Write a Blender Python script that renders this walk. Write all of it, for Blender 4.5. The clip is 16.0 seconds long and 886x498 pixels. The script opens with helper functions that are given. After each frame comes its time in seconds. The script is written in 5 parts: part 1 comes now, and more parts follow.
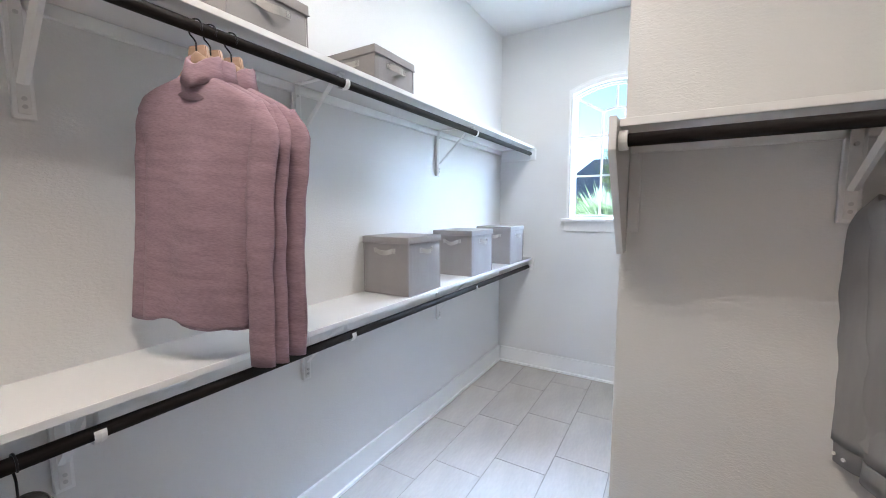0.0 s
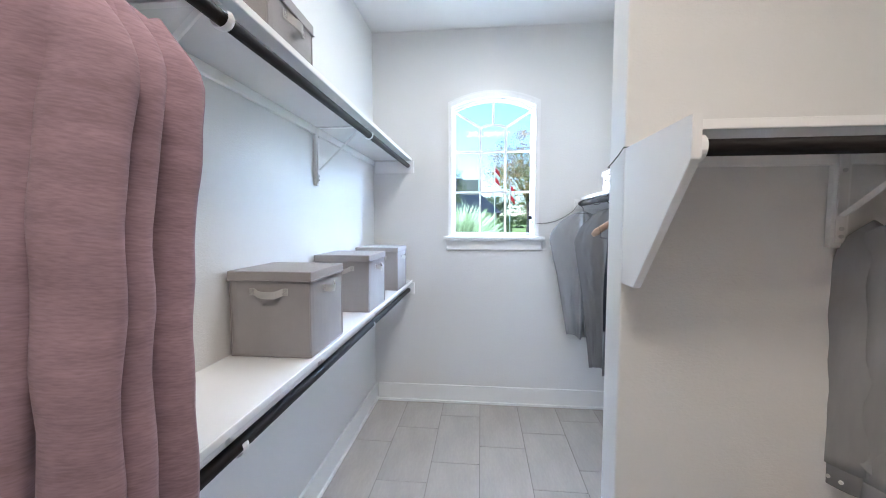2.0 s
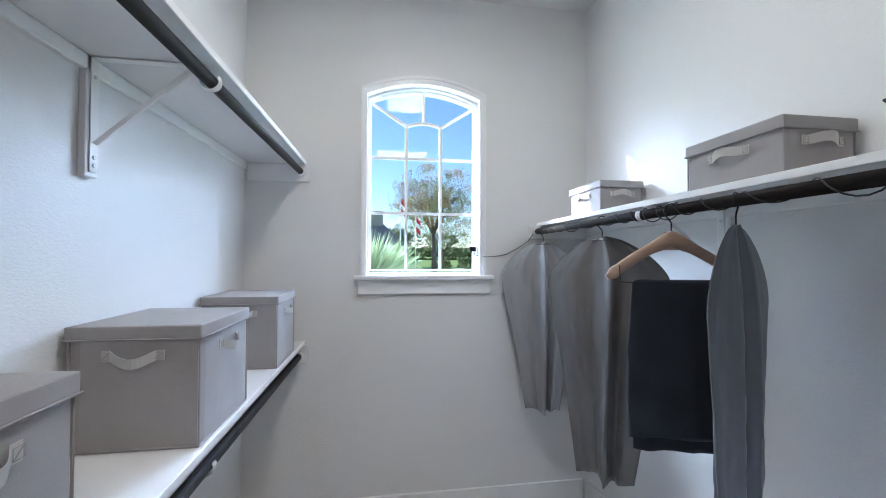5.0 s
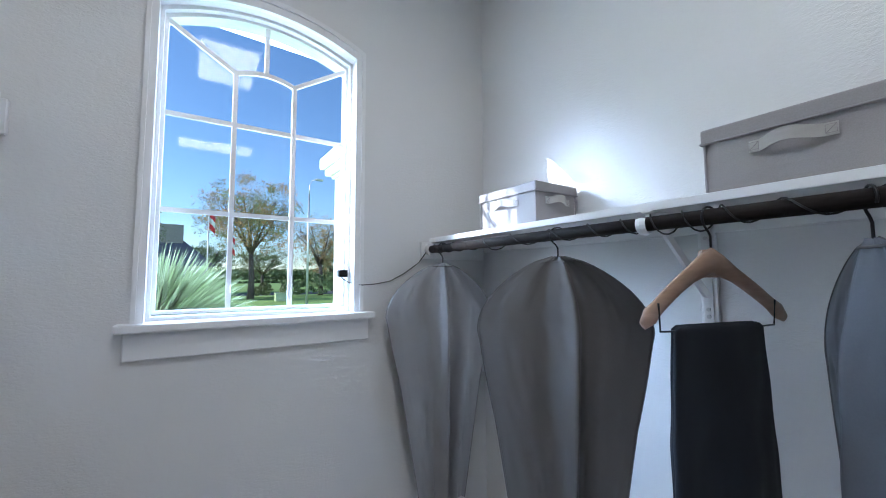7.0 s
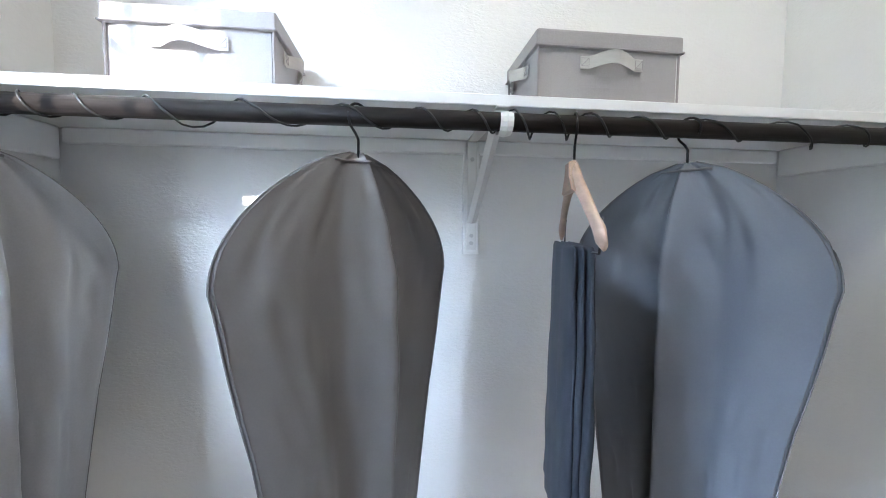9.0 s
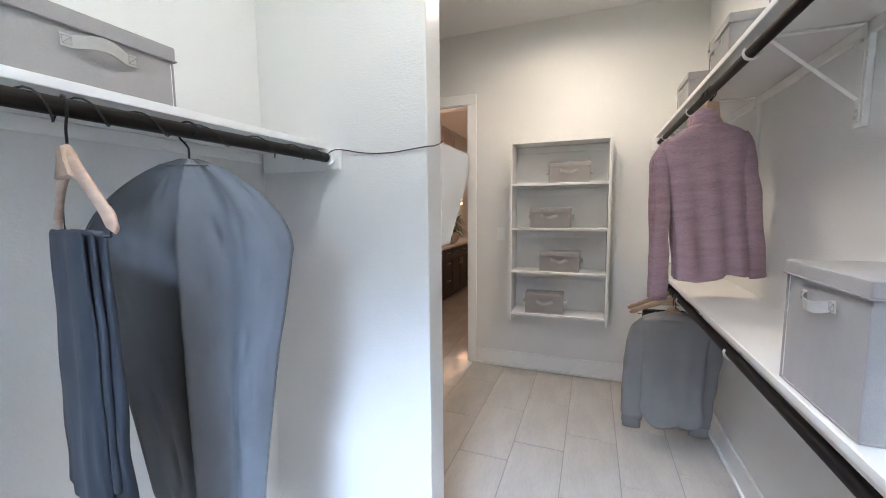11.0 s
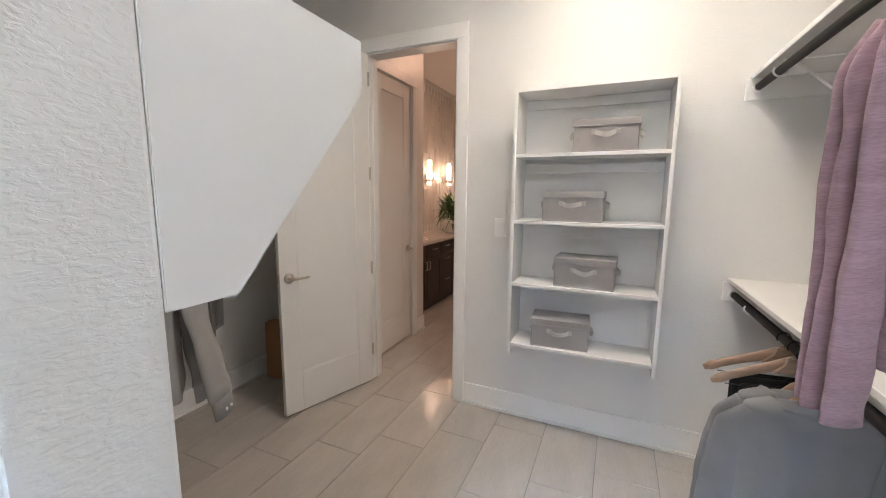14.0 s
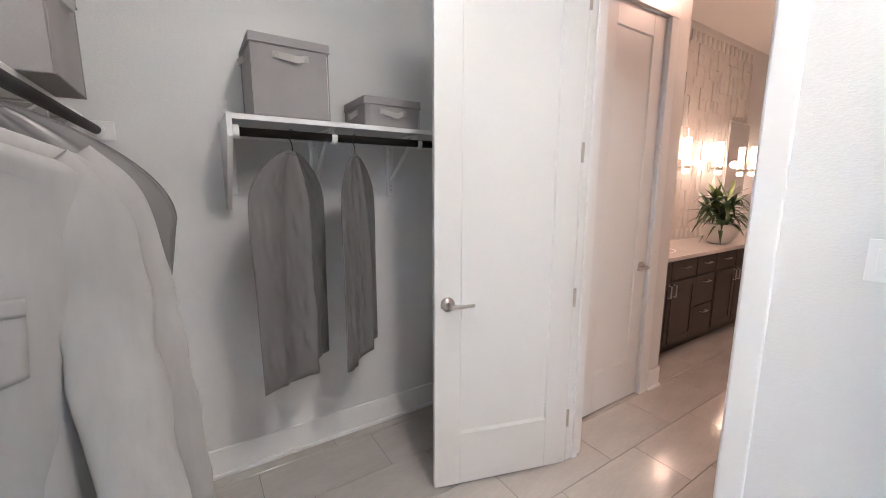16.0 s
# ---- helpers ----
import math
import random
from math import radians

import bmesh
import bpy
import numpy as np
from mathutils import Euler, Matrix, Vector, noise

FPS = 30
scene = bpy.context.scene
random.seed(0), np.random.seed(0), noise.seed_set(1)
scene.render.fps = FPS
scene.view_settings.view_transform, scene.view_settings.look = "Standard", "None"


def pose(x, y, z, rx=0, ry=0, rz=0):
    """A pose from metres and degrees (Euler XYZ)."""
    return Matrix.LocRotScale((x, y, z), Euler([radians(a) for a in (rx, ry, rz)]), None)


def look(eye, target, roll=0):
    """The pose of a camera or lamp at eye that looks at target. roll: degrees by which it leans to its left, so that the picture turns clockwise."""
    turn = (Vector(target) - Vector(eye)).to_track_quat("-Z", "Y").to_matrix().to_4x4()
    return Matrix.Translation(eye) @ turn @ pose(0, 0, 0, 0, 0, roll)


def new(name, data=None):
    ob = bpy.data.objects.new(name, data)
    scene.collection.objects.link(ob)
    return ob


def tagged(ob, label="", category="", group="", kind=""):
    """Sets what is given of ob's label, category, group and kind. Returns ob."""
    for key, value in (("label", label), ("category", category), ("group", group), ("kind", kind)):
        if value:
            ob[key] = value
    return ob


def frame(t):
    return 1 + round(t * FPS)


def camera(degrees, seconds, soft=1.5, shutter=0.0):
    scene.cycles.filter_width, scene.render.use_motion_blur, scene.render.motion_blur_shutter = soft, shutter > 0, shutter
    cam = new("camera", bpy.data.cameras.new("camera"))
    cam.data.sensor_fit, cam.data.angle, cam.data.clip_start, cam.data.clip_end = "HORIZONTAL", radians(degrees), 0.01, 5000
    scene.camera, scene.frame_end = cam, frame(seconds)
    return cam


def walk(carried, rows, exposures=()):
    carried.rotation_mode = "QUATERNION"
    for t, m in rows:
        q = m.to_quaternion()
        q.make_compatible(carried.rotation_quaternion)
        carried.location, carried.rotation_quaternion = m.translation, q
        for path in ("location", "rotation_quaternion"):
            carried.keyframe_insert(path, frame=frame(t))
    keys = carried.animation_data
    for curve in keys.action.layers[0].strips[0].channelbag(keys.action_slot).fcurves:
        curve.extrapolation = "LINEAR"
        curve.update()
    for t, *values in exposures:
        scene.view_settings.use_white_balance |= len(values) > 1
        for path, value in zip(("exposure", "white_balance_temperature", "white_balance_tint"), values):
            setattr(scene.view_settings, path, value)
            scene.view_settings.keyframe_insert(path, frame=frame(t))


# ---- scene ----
cam = camera(97.7, 16.0, 1.0)
PATH = [
    (0, (0.067, 0.048, 1.478), (-0.958, 1.754, 1.275), -0.1),
    (0.5, (-0.075, 0.164, 1.473), (-0.879, 1.985, 1.281), 0.1),
    (1, (-0.236, 0.268, 1.478), (-0.799, 2.18, 1.317), 0.1),
    (1.5, (-0.357, 0.311, 1.484), (-0.72, 2.273, 1.344), 0.1),
    (2, (-0.487, 0.337, 1.504), (-0.682, 2.323, 1.373), 0.0),
    (2.5, (-0.579, 0.379, 1.513), (-0.638, 2.374, 1.386), 0.0),
    (3, (-0.609, 0.526, 1.506), (-0.575, 2.522, 1.376), 0.0),
    (3.5, (-0.602, 0.737, 1.513), (-0.506, 2.731, 1.389), 0.2),
    (4, (-0.597, 0.929, 1.509), (-0.452, 2.921, 1.404), 0.1),
    (6.5, (-0.665, 1.797, 1.528), (0.148, 3.61, 1.752), -0.1),
    (7, (-0.627, 2.017, 1.534), (0.48, 3.676, 1.681), -0.2),
    (7.5, (-0.566, 2.239, 1.518), (0.91, 3.589, 1.562), -0.5),
    (8, (-0.456, 2.423, 1.486), (1.31, 3.36, 1.459), -0.1),
    (8.5, (-0.412, 2.567, 1.473), (1.546, 2.965, 1.389), 0.2),
    (9, (-0.419, 2.703, 1.472), (1.565, 2.479, 1.344), 0.5),
    (9.5, (-0.453, 2.783, 1.478), (1.354, 1.943, 1.314), 0.5),
    (10, (-0.508, 2.802, 1.475), (0.987, 1.488, 1.275), 0.8),
    (10.2, (-0.533, 2.814, 1.469), (0.804, 1.34, 1.275), 0.4),
    (12.5, (-0.659, 2.579, 1.469), (-0.515, 0.595, 1.258), 0.3),
    (13, (-0.655, 2.306, 1.48), (-0.362, 0.34, 1.259), 0.4),
    (13.5, (-0.574, 1.979, 1.461), (-0.06, 0.062, 1.209), 0.4),
    (14, (-0.504, 1.703, 1.46), (0.302, -0.105, 1.174), 0.5),
    (14.5, (-0.434, 1.429, 1.45), (0.708, -0.184, 1.139), 0.4),
    (15, (-0.333, 1.211, 1.452), (1.091, -0.155, 1.123), 0.4),
    (15.5, (-0.18, 1.017, 1.447), (1.423, -0.134, 1.12), 0.3),
    (16, (-0.042, 0.844, 1.44), (1.617, -0.226, 1.121), 0.1),
]
EXPOSURES = [(0, 1.78, 5600, 10), (2, 1.72, 5600, 10), (4, 1.45, 5800, 10), (6.5, 0.7, 5650, 10), (7.5, 0.72, 5450, 10), (8.5, 1.28, 5950, 10), (9, 1.46, 6150, 10), (10, 1.48, 6150, 10), (12.5, 1.7, 6100, 10), (14, 1.86, 6050, 10), (15, 2.34, 5750, 10), (16, 2.68, 5400, 10)]
SKY_STRENGTH, SUN_STRENGTH, DAY_WATTS, NORTH_WATTS, SOUTH_WATTS = 0.118, 5.0, 3500.0, 5.0, 6.5
SCONCE_WATTS, SCONCE_GLOW, BATH_WATTS = 1.2, 2.2, 3.4
walk(cam, [(t, look(eye, target, roll)) for t, eye, target, roll in PATH], EXPOSURES)

# ---- world, sun, lamps ----
SUN = Vector((-1.0, 0.58, 0.48)).normalized()
world = bpy.data.worlds.new("sky")
scene.world = world
world.use_nodes = True
wn = world.node_tree
sky = wn.nodes.new("ShaderNodeTexSky")
sky.sky_type = "NISHITA"
sky.sun_disc = False
sky.sun_elevation = math.asin(SUN.z)
sky.sun_rotation = math.atan2(SUN.x, SUN.y)
sky.dust_density = 0.0
sky.ozone_density = 3.4
wn.links.new(sky.outputs[0], wn.nodes["Background"].inputs[0])
wn.nodes["Background"].inputs[1].default_value = SKY_STRENGTH
sun = new("sun", bpy.data.lights.new("sun", "SUN"))
sun.data.energy, sun.data.angle, sun.data.color = SUN_STRENGTH, radians(0.5), (1.0, 0.93, 0.82)
sun.matrix_world = look(SUN * 20, (0, 0, 0))


def area(name, where, target, sx, sy, watts, color):
    ob = new(name, bpy.data.lights.new(name, "AREA"))
    ob.data.shape, ob.data.size, ob.data.size_y, ob.data.energy, ob.data.color = "RECTANGLE", sx, sy, watts, color
    ob.matrix_world = look(where, target)
    return ob


# area lamps added out of view, to boost the daylight through the window
area("added_daylight", (-0.9, 13.0, 10.2), (-0.4, 3.55, 1.95), 9.0, 4.0, DAY_WATTS * 1.3, (0.66, 0.83, 1.08))
area("added_daylight", (-12.4, 9.4, 8.6), (-0.4, 3.55, 1.95), 8.5, 5.5, DAY_WATTS * 2.2, (0.66, 0.83, 1.08))
area("added_daylight", (9.2, 11.6, 6.6), (-0.4, 3.55, 1.95), 8.5, 4.5, DAY_WATTS * 0.85, (0.66, 0.83, 1.08))
# the two flush ceiling fittings
area("ceiling_lamp_north", (-0.43, 2.2, 2.985), (-0.43, 2.2001, 0), 0.34, 0.56, NORTH_WATTS, (1.0, 0.92, 0.84)).data.spread = radians(178)
area("ceiling_lamp_south", (-0.38, 0.25, 2.985), (-0.38, 0.2501, 0), 0.70, 0.32, SOUTH_WATTS, (1.0, 0.81, 0.61)).data.spread = radians(168)


# ---- materials ----
def mat(name, color, rough=0.5, metal=0.0, var=0.06, scale=8.0, bump=0.0, bscale=60.0, bdist=0.002, spec=0.5, stretch=(1, 1, 1),
        transmission=0.0, emit=None, emit_strength=0.0, coarse=0.0, fleck=0.0, object_random=0.0, coat=0.0, sheen=0.0, rvar=0.0):
    """Procedural surface: base colour, two scales of variation, grain bump."""
    m = bpy.data.materials.new(name)
    m.use_nodes = True
    nt = m.node_tree
    b = nt.nodes["Principled BSDF"]
    b.inputs["Roughness"].default_value = rough
    b.inputs["Metallic"].default_value = metal
    b.inputs["Specular IOR Level"].default_value = spec
    b.inputs["Transmission Weight"].default_value = transmission
    b.inputs["Coat Weight"].default_value = coat
    b.inputs["Sheen Weight"].default_value = sheen
    tc = nt.nodes.new("ShaderNodeTexCoord")
    mp = nt.nodes.new("ShaderNodeMapping")
    mp.inputs["Scale"].default_value = stretch
    nt.links.new(tc.outputs["Object"], mp.inputs[0])
    n1 = nt.nodes.new("ShaderNodeTexNoise")
    n1.inputs["Scale"].default_value = scale
    n1.inputs["Detail"].default_value = 5
    nt.links.new(mp.outputs[0], n1.inputs["Vector"])
    n2 = nt.nodes.new("ShaderNodeTexNoise")
    n2.inputs["Scale"].default_value = bscale
    n2.inputs["Detail"].default_value = 3
    nt.links.new(mp.outputs[0], n2.inputs["Vector"])
    r = nt.nodes.new("ShaderNodeMapRange")
    r.inputs["From Min"].default_value, r.inputs["From Max"].default_value = 0.3, 0.7
    r.inputs["To Min"].default_value, r.inputs["To Max"].default_value = 1 - var, 1 + var
    nt.links.new(n1.outputs[0], r.inputs[0])
    r2 = nt.nodes.new("ShaderNodeMapRange")
    r2.inputs["From Min"].default_value, r2.inputs["From Max"].default_value = 0.3, 0.7
    r2.inputs["To Min"].default_value, r2.inputs["To Max"].default_value = 1 - fleck, 1 + fleck
    nt.links.new(n2.outputs[0], r2.inputs[0])
    mul = nt.nodes.new("ShaderNodeMath")
    mul.operation = "MULTIPLY"
    nt.links.new(r.outputs[0], mul.inputs[0])
    nt.links.new(r2.outputs[0], mul.inputs[1])
    last = mul
    if object_random:
        oi = nt.nodes.new("ShaderNodeObjectInfo")
        r3 = nt.nodes.new("ShaderNodeMapRange")
        r3.inputs["To Min"].default_value, r3.inputs["To Max"].default_value = 1 - object_random, 1 + object_random
        nt.links.new(oi.outputs["Random"], r3.inputs[0])
        m3 = nt.nodes.new("ShaderNodeMath")
        m3.operation = "MULTIPLY"
        nt.links.new(mul.outputs[0], m3.inputs[0])
        nt.links.new(r3.outputs[0], m3.inputs[1])
        last = m3
    mix = nt.nodes.new("ShaderNodeVectorMath")
    mix.operation = "SCALE"
    mix.inputs[0].default_value = color
    nt.links.new(last.outputs[0], mix.inputs["Scale"])
    nt.links.new(mix.outputs[0], b.inputs["Base Color"])
    if rvar:
        r4 = nt.nodes.new("ShaderNodeMapRange")
        r4.inputs["From Min"].default_value, r4.inputs["From Max"].default_value = 0.3, 0.7
        r4.inputs["To Min"].default_value, r4.inputs["To Max"].default_value = rough - rvar, rough + rvar
        nt.links.new(n1.outputs[0], r4.inputs[0])
        nt.links.new(r4.outputs[0], b.inputs["Roughness"])
    if bump:
        bp = nt.nodes.new("ShaderNodeBump")
        bp.inputs["Strength"].default_value = bump
        bp.inputs["Distance"].default_value = bdist
        nt.links.new(n2.outputs[0], bp.inputs["Height"])
        nt.links.new(bp.outputs[0], b.inputs["Normal"])
    if emit:
        b.inputs["Emission Color"].default_value = (*emit, 1)
        b.inputs["Emission Strength"].default_value = emit_strength
    return m


def knockdown_plaster(name, color):
    """Painted wall with a trowelled texture: flattened islands with soft rims over a fine roller stipple."""
    m = mat(name, color, 0.31, spec=0.5, stretch=(0.7, 0.7, 1.5), var=0.012, scale=2.0, bump=0.2, bscale=330, bdist=0.0006, rvar=0.03)
    nt = m.node_tree
    b = nt.nodes["Principled BSDF"]
    fine = [n for n in nt.nodes if n.bl_idname == "ShaderNodeBump"][0]
    mp = [n for n in nt.nodes if n.bl_idname == "ShaderNodeMapping"][0]
    blot = nt.nodes.new("ShaderNodeTexNoise")
    blot.inputs["Scale"].default_value = 112
    blot.inputs["Detail"].default_value = 3.5
    blot.inputs["Distortion"].default_value = 0.5
    nt.links.new(mp.outputs[0], blot.inputs["Vector"])
    flat = nt.nodes.new("ShaderNodeMapRange")
    flat.interpolation_type = "SMOOTHSTEP"
    flat.inputs["From Min"].default_value, flat.inputs["From Max"].default_value = 0.40, 0.60
    nt.links.new(blot.outputs[0], flat.inputs[0])
    relief = nt.nodes.new("ShaderNodeBump")
    relief.inputs["Strength"].default_value, relief.inputs["Distance"].default_value = 0.24, 0.0016
    nt.links.new(flat.outputs[0], relief.inputs["Height"])
    nt.links.new(fine.outputs[0], relief.inputs["Normal"])
    nt.links.new(relief.outputs[0], b.inputs["Normal"])
    return m


M_wall = knockdown_plaster("painted_plaster", (0.765, 0.76, 0.745))
M_ceil = mat("ceiling_paint", (0.76, 0.755, 0.74), 0.8, var=0.012, scale=2.0, bump=0.3, bscale=80, bdist=0.002)
M_trim = mat("white_semi_gloss_paint", (0.86, 0.857, 0.845), 0.28, var=0.015, scale=5, bump=0.06, bscale=160, bdist=0.0006)
M_shelf = mat("white_shelf_paint", (0.82, 0.815, 0.805), 0.24, var=0.015, scale=5, bump=0.08, bscale=140, bdist=0.0006)
M_door = mat("door_paint", (0.81, 0.80, 0.78), 0.33, var=0.012, scale=3, bump=0.05, bscale=120, bdist=0.0006)
M_tile = mat("porcelain_tile", (0.48, 0.448, 0.412), 0.15, var=0.07, scale=3.2, stretch=(3.2, 0.8, 1), bump=0.05, bscale=25, bdist=0.0008, object_random=0.03, fleck=0.03, rvar=0.05)
M_grout = mat("grey_grout", (0.24, 0.225, 0.21), 0.85, var=0.08, scale=20, bump=0.2, bscale=200)
M_rod = mat("dark_stained_wood_rod", (0.014, 0.011, 0.010), 0.55, spec=0.16, var=0.35, scale=30, stretch=(6, 6, 0.6), bump=0.15, bscale=90, bdist=0.0008)
M_bracket = mat("white_enamelled_steel", (0.80, 0.79, 0.77), 0.35, var=0.01)
M_screw = mat("screw_steel", (0.62, 0.61, 0.6), 0.35, metal=0.9, var=0.05)
M_clip = mat("white_plastic", (0.82, 0.82, 0.81), 0.4, var=0.01)
M_box = mat("grey_fabric_box", (0.34, 0.323, 0.318), 0.85, var=0.05, scale=7, bump=0.35, bscale=420, bdist=0.0006, fleck=0.05, sheen=0.15, spec=0.2)
M_boxtape = mat("grey_webbing", (0.50, 0.485, 0.46), 0.85, var=0.05, scale=30, bump=0.5, bscale=500, bdist=0.0006, stretch=(1, 1, 4), spec=0.2)
M_seam = mat("box_piping", (0.33, 0.31, 0.31), 0.85, var=0.05, spec=0.2)
M_bag = mat("grey_garment_bag_cloth", (0.155, 0.15, 0.148), 0.36, var=0.05, scale=5, bump=0.12, bscale=300, bdist=0.0005, fleck=0.03, spec=0.45)
# the bag cloth again, window light put into a paler base colour
M_bag_window_lit = mat("garment_bag_cloth_window_lit", (0.31, 0.312, 0.32), 0.36, var=0.05, scale=5, bump=0.12, bscale=300, bdist=0.0005, fleck=0.03, spec=0.4)
# same bag cloth, with the blue of the skylight mixed into its colour
M_bag_sky_tint = mat("garment_bag_cloth_sky_tint", (0.130, 0.140, 0.158), 0.36, var=0.05, scale=5, bump=0.12, bscale=300, bdist=0.0005, fleck=0.03, spec=0.45)
M_bag_edge = mat("bag_binding", (0.155, 0.15, 0.15), 0.8, var=0.05, scale=20)
M_hanger = mat("beech_hanger_wood", (0.42, 0.285, 0.205), 0.4, var=0.14, scale=14, stretch=(1, 6, 6), bump=0.06, bscale=80)
M_hook = mat("black_wire", (0.02, 0.02, 0.021), 0.35, metal=0.6, var=0.05)
M_cable = mat("black_cable_rubber", (0.015, 0.015, 0.015), 0.45, var=0.05)
M_pink = mat("heather_mauve_knit", (0.345, 0.234, 0.272), 0.9, var=0.13, scale=26, bump=0.25, bscale=250, bdist=0.0005, fleck=0.13, stretch=(0.3, 0.3, 1.6), sheen=0.08, spec=0.15)
M_shirt = mat("grey_oxford_cotton", (0.285, 0.278, 0.274), 0.88, var=0.05, scale=7, bump=0.45, bscale=30, bdist=0.0025, fleck=0.05, stretch=(1.3, 1.3, 0.25), sheen=0.05, spec=0.15)
M_shirt_dark = mat("slate_grey_cotton", (0.23, 0.23, 0.235), 0.85, var=0.06, scale=6, bump=0.3, bscale=420, bdist=0.0005, fleck=0.06, spec=0.2)
M_black = mat("black_cloth", (0.015, 0.016, 0.018), 0.85, var=0.15, scale=8, bump=0.3, bscale=350, bdist=0.0005, sheen=0.2, spec=0.2)
M_navy = mat("charcoal_navy_trouser_cloth", (0.017, 0.021, 0.029), 0.75, var=0.15, scale=8, bump=0.3, bscale=350, bdist=0.0005, sheen=0.05, spec=0.3)
M_button = mat("pearl_button", (0.75, 0.73, 0.68), 0.25, var=0.05)
M_label = mat("white_woven_label", (0.78, 0.77, 0.75), 0.8, var=0.03)
M_ink = mat("label_print", (0.06, 0.06, 0.06), 0.8, var=0.02)
M_nickel = mat("satin_nickel", (0.62, 0.57, 0.52), 0.28, metal=1.0, var=0.04, scale=20)
M_glass = mat("window_glass", (1, 1, 1), 0.0, var=0.0, transmission=1.0)
M_glass.node_tree.nodes["Principled BSDF"].inputs["IOR"].default_value = 1.3
M_winframe = mat("white_vinyl", (0.84, 0.84, 0.83), 0.35, var=0.01)
M_lampglass = mat("lit_diffuser", (0.9, 0.9, 0.88), 0.4, var=0.0, emit=(1.0, 0.94, 0.86), emit_strength=1.6)
M_switch = mat("switch_plastic", (0.88, 0.875, 0.865), 0.3, var=0.01)
M_cardboard = mat("brown_cardboard", (0.32, 0.19, 0.09), 0.85, var=0.08, scale=12, bump=0.15, bscale=120)


# ---- mesh helpers ----
def mesh_of(name, bm, material, smooth=False):
    me = bpy.data.meshes.new(name)
    bm.normal_update()
    bm.to_mesh(me)
    bm.free()
    if material:
        me.materials.append(material)
    if smooth:
        for p in me.polygons:
            p.use_smooth = True
    return me


def part(name, bm, material, parent=None, label="", smooth=False, m=None):
    ob = new(name, mesh_of(name, bm, material, smooth))
    if m is not None:
        ob.matrix_world = m
    if parent is not None:
        ob.parent = parent
    if label:
        ob["label"] = label
    return ob


def thing(name, label, category, m=None, group="", kind=""):
    ob = new(name)
    ob.empty_display_size = 0.05
    if m is not None:
        ob.matrix_world = m
    return tagged(ob, label, category, group, kind)


def structure(name, bm, material, label="", smooth=False):
    return tagged(part(name, bm, material, None, "", smooth), label or name.replace("_", " "), name.split("_")[0], "", "structure")


def add_box(bm, x0, x1, y0, y1, z0, z1, bevel=0.0, seg=1):
    vs = [bm.verts.new((x, y, z)) for x in (x0, x1) for y in (y0, y1) for z in (z0, z1)]
    fs = [bm.faces.new([vs[i] for i in f]) for f in ((0, 1, 3, 2), (4, 6, 7, 5), (0, 4, 5, 1), (2, 3, 7, 6), (0, 2, 6, 4), (1, 5, 7, 3))]
    if bevel:
        bmesh.ops.bevel(bm, geom=list({e for f in fs for e in f.edges}), offset=bevel, segments=seg, affect="EDGES", profile=0.6)
    return bm


def box(x0, x1, y0, y1, z0, z1, bevel=0.0, seg=1):
    bm = bmesh.new()
    return add_box(bm, min(x0, x1), max(x0, x1), min(y0, y1), max(y0, y1), min(z0, z1), max(z0, z1), bevel, seg)


def add_tube(bm, pts, radii, n=8, closed_ends=True, flat=1.0, side=None):
    """A tube through pts; flat squeezes it along the second axis of its cross-section."""
    pts = [Vector(p) for p in pts]
    if not hasattr(radii, "__len__"):
        radii = [radii] * len(pts)
    rings = []
    ref = Vector(side) if side else None
    for i, p in enumerate(pts):
        d = (pts[min(i + 1, len(pts) - 1)] - pts[max(i - 1, 0)]).normalized()
        a = ref if ref is not None else (Vector((0, 0, 1)) if abs(d.z) < 0.9 else Vector((1, 0, 0)))
        u = (a - d * a.dot(d)).normalized()
        v = d.cross(u)
        rings.append([bm.verts.new(p + radii[i] * (u * math.cos(k * math.tau / n) + flat * v * math.sin(k * math.tau / n))) for k in range(n)])
    for r0, r1 in zip(rings, rings[1:]):
        for k in range(n):
            bm.faces.new((r0[k], r0[(k + 1) % n], r1[(k + 1) % n], r1[k]))
    if closed_ends:
        bm.faces.new(rings[0][::-1])
        bm.faces.new(rings[-1])
    return bm


def tube(pts, radii, n=8, **kw):
    return add_tube(bmesh.new(), pts, radii, n, **kw)


def prism(outline, thickness, bevel=0.0):
    """An outline in the local xz plane, thick along y from 0."""
    bm = bmesh.new()
    a = [bm.verts.new((x, 0, z)) for x, z in outline]
    b = [bm.verts.new((x, thickness, z)) for x, z in outline]
    bm.faces.new(a)
    bm.faces.new(b[::-1])
    for i in range(len(a)):
        j = (i + 1) % len(a)
        bm.faces.new((a[j], a[i], b[i], b[j]))
    bmesh.ops.recalc_face_normals(bm, faces=bm.faces)
    if bevel:
        bmesh.ops.bevel(bm, geom=list(bm.edges), offset=bevel, segments=2, affect="EDGES")
    return bm


# ---- the plan ----
XW, XN, XE = -1.38, 0.62, 2.03          # west wall; east wall of the window bay; east wall of the door bay
YN, YS = 3.515, -0.705                  # window wall, door wall
PX, PS, PN = -0.092, 1.47, 1.595        # partition: free end, south face, north face
H = 3.045
T = 0.125
GLASS_Y = 3.585

# walls
WX0, WX1, WZ0, WZS, RISE = -0.724, -0.066, 1.40, 2.437, 0.074   # window hole, its arch


def arch(x0, x1, z, rise, n=14):
    return [(x0 + (x1 - x0) * i / n, z + rise * (1 - (2 * i / n - 1) ** 2)) for i in range(n + 1)]


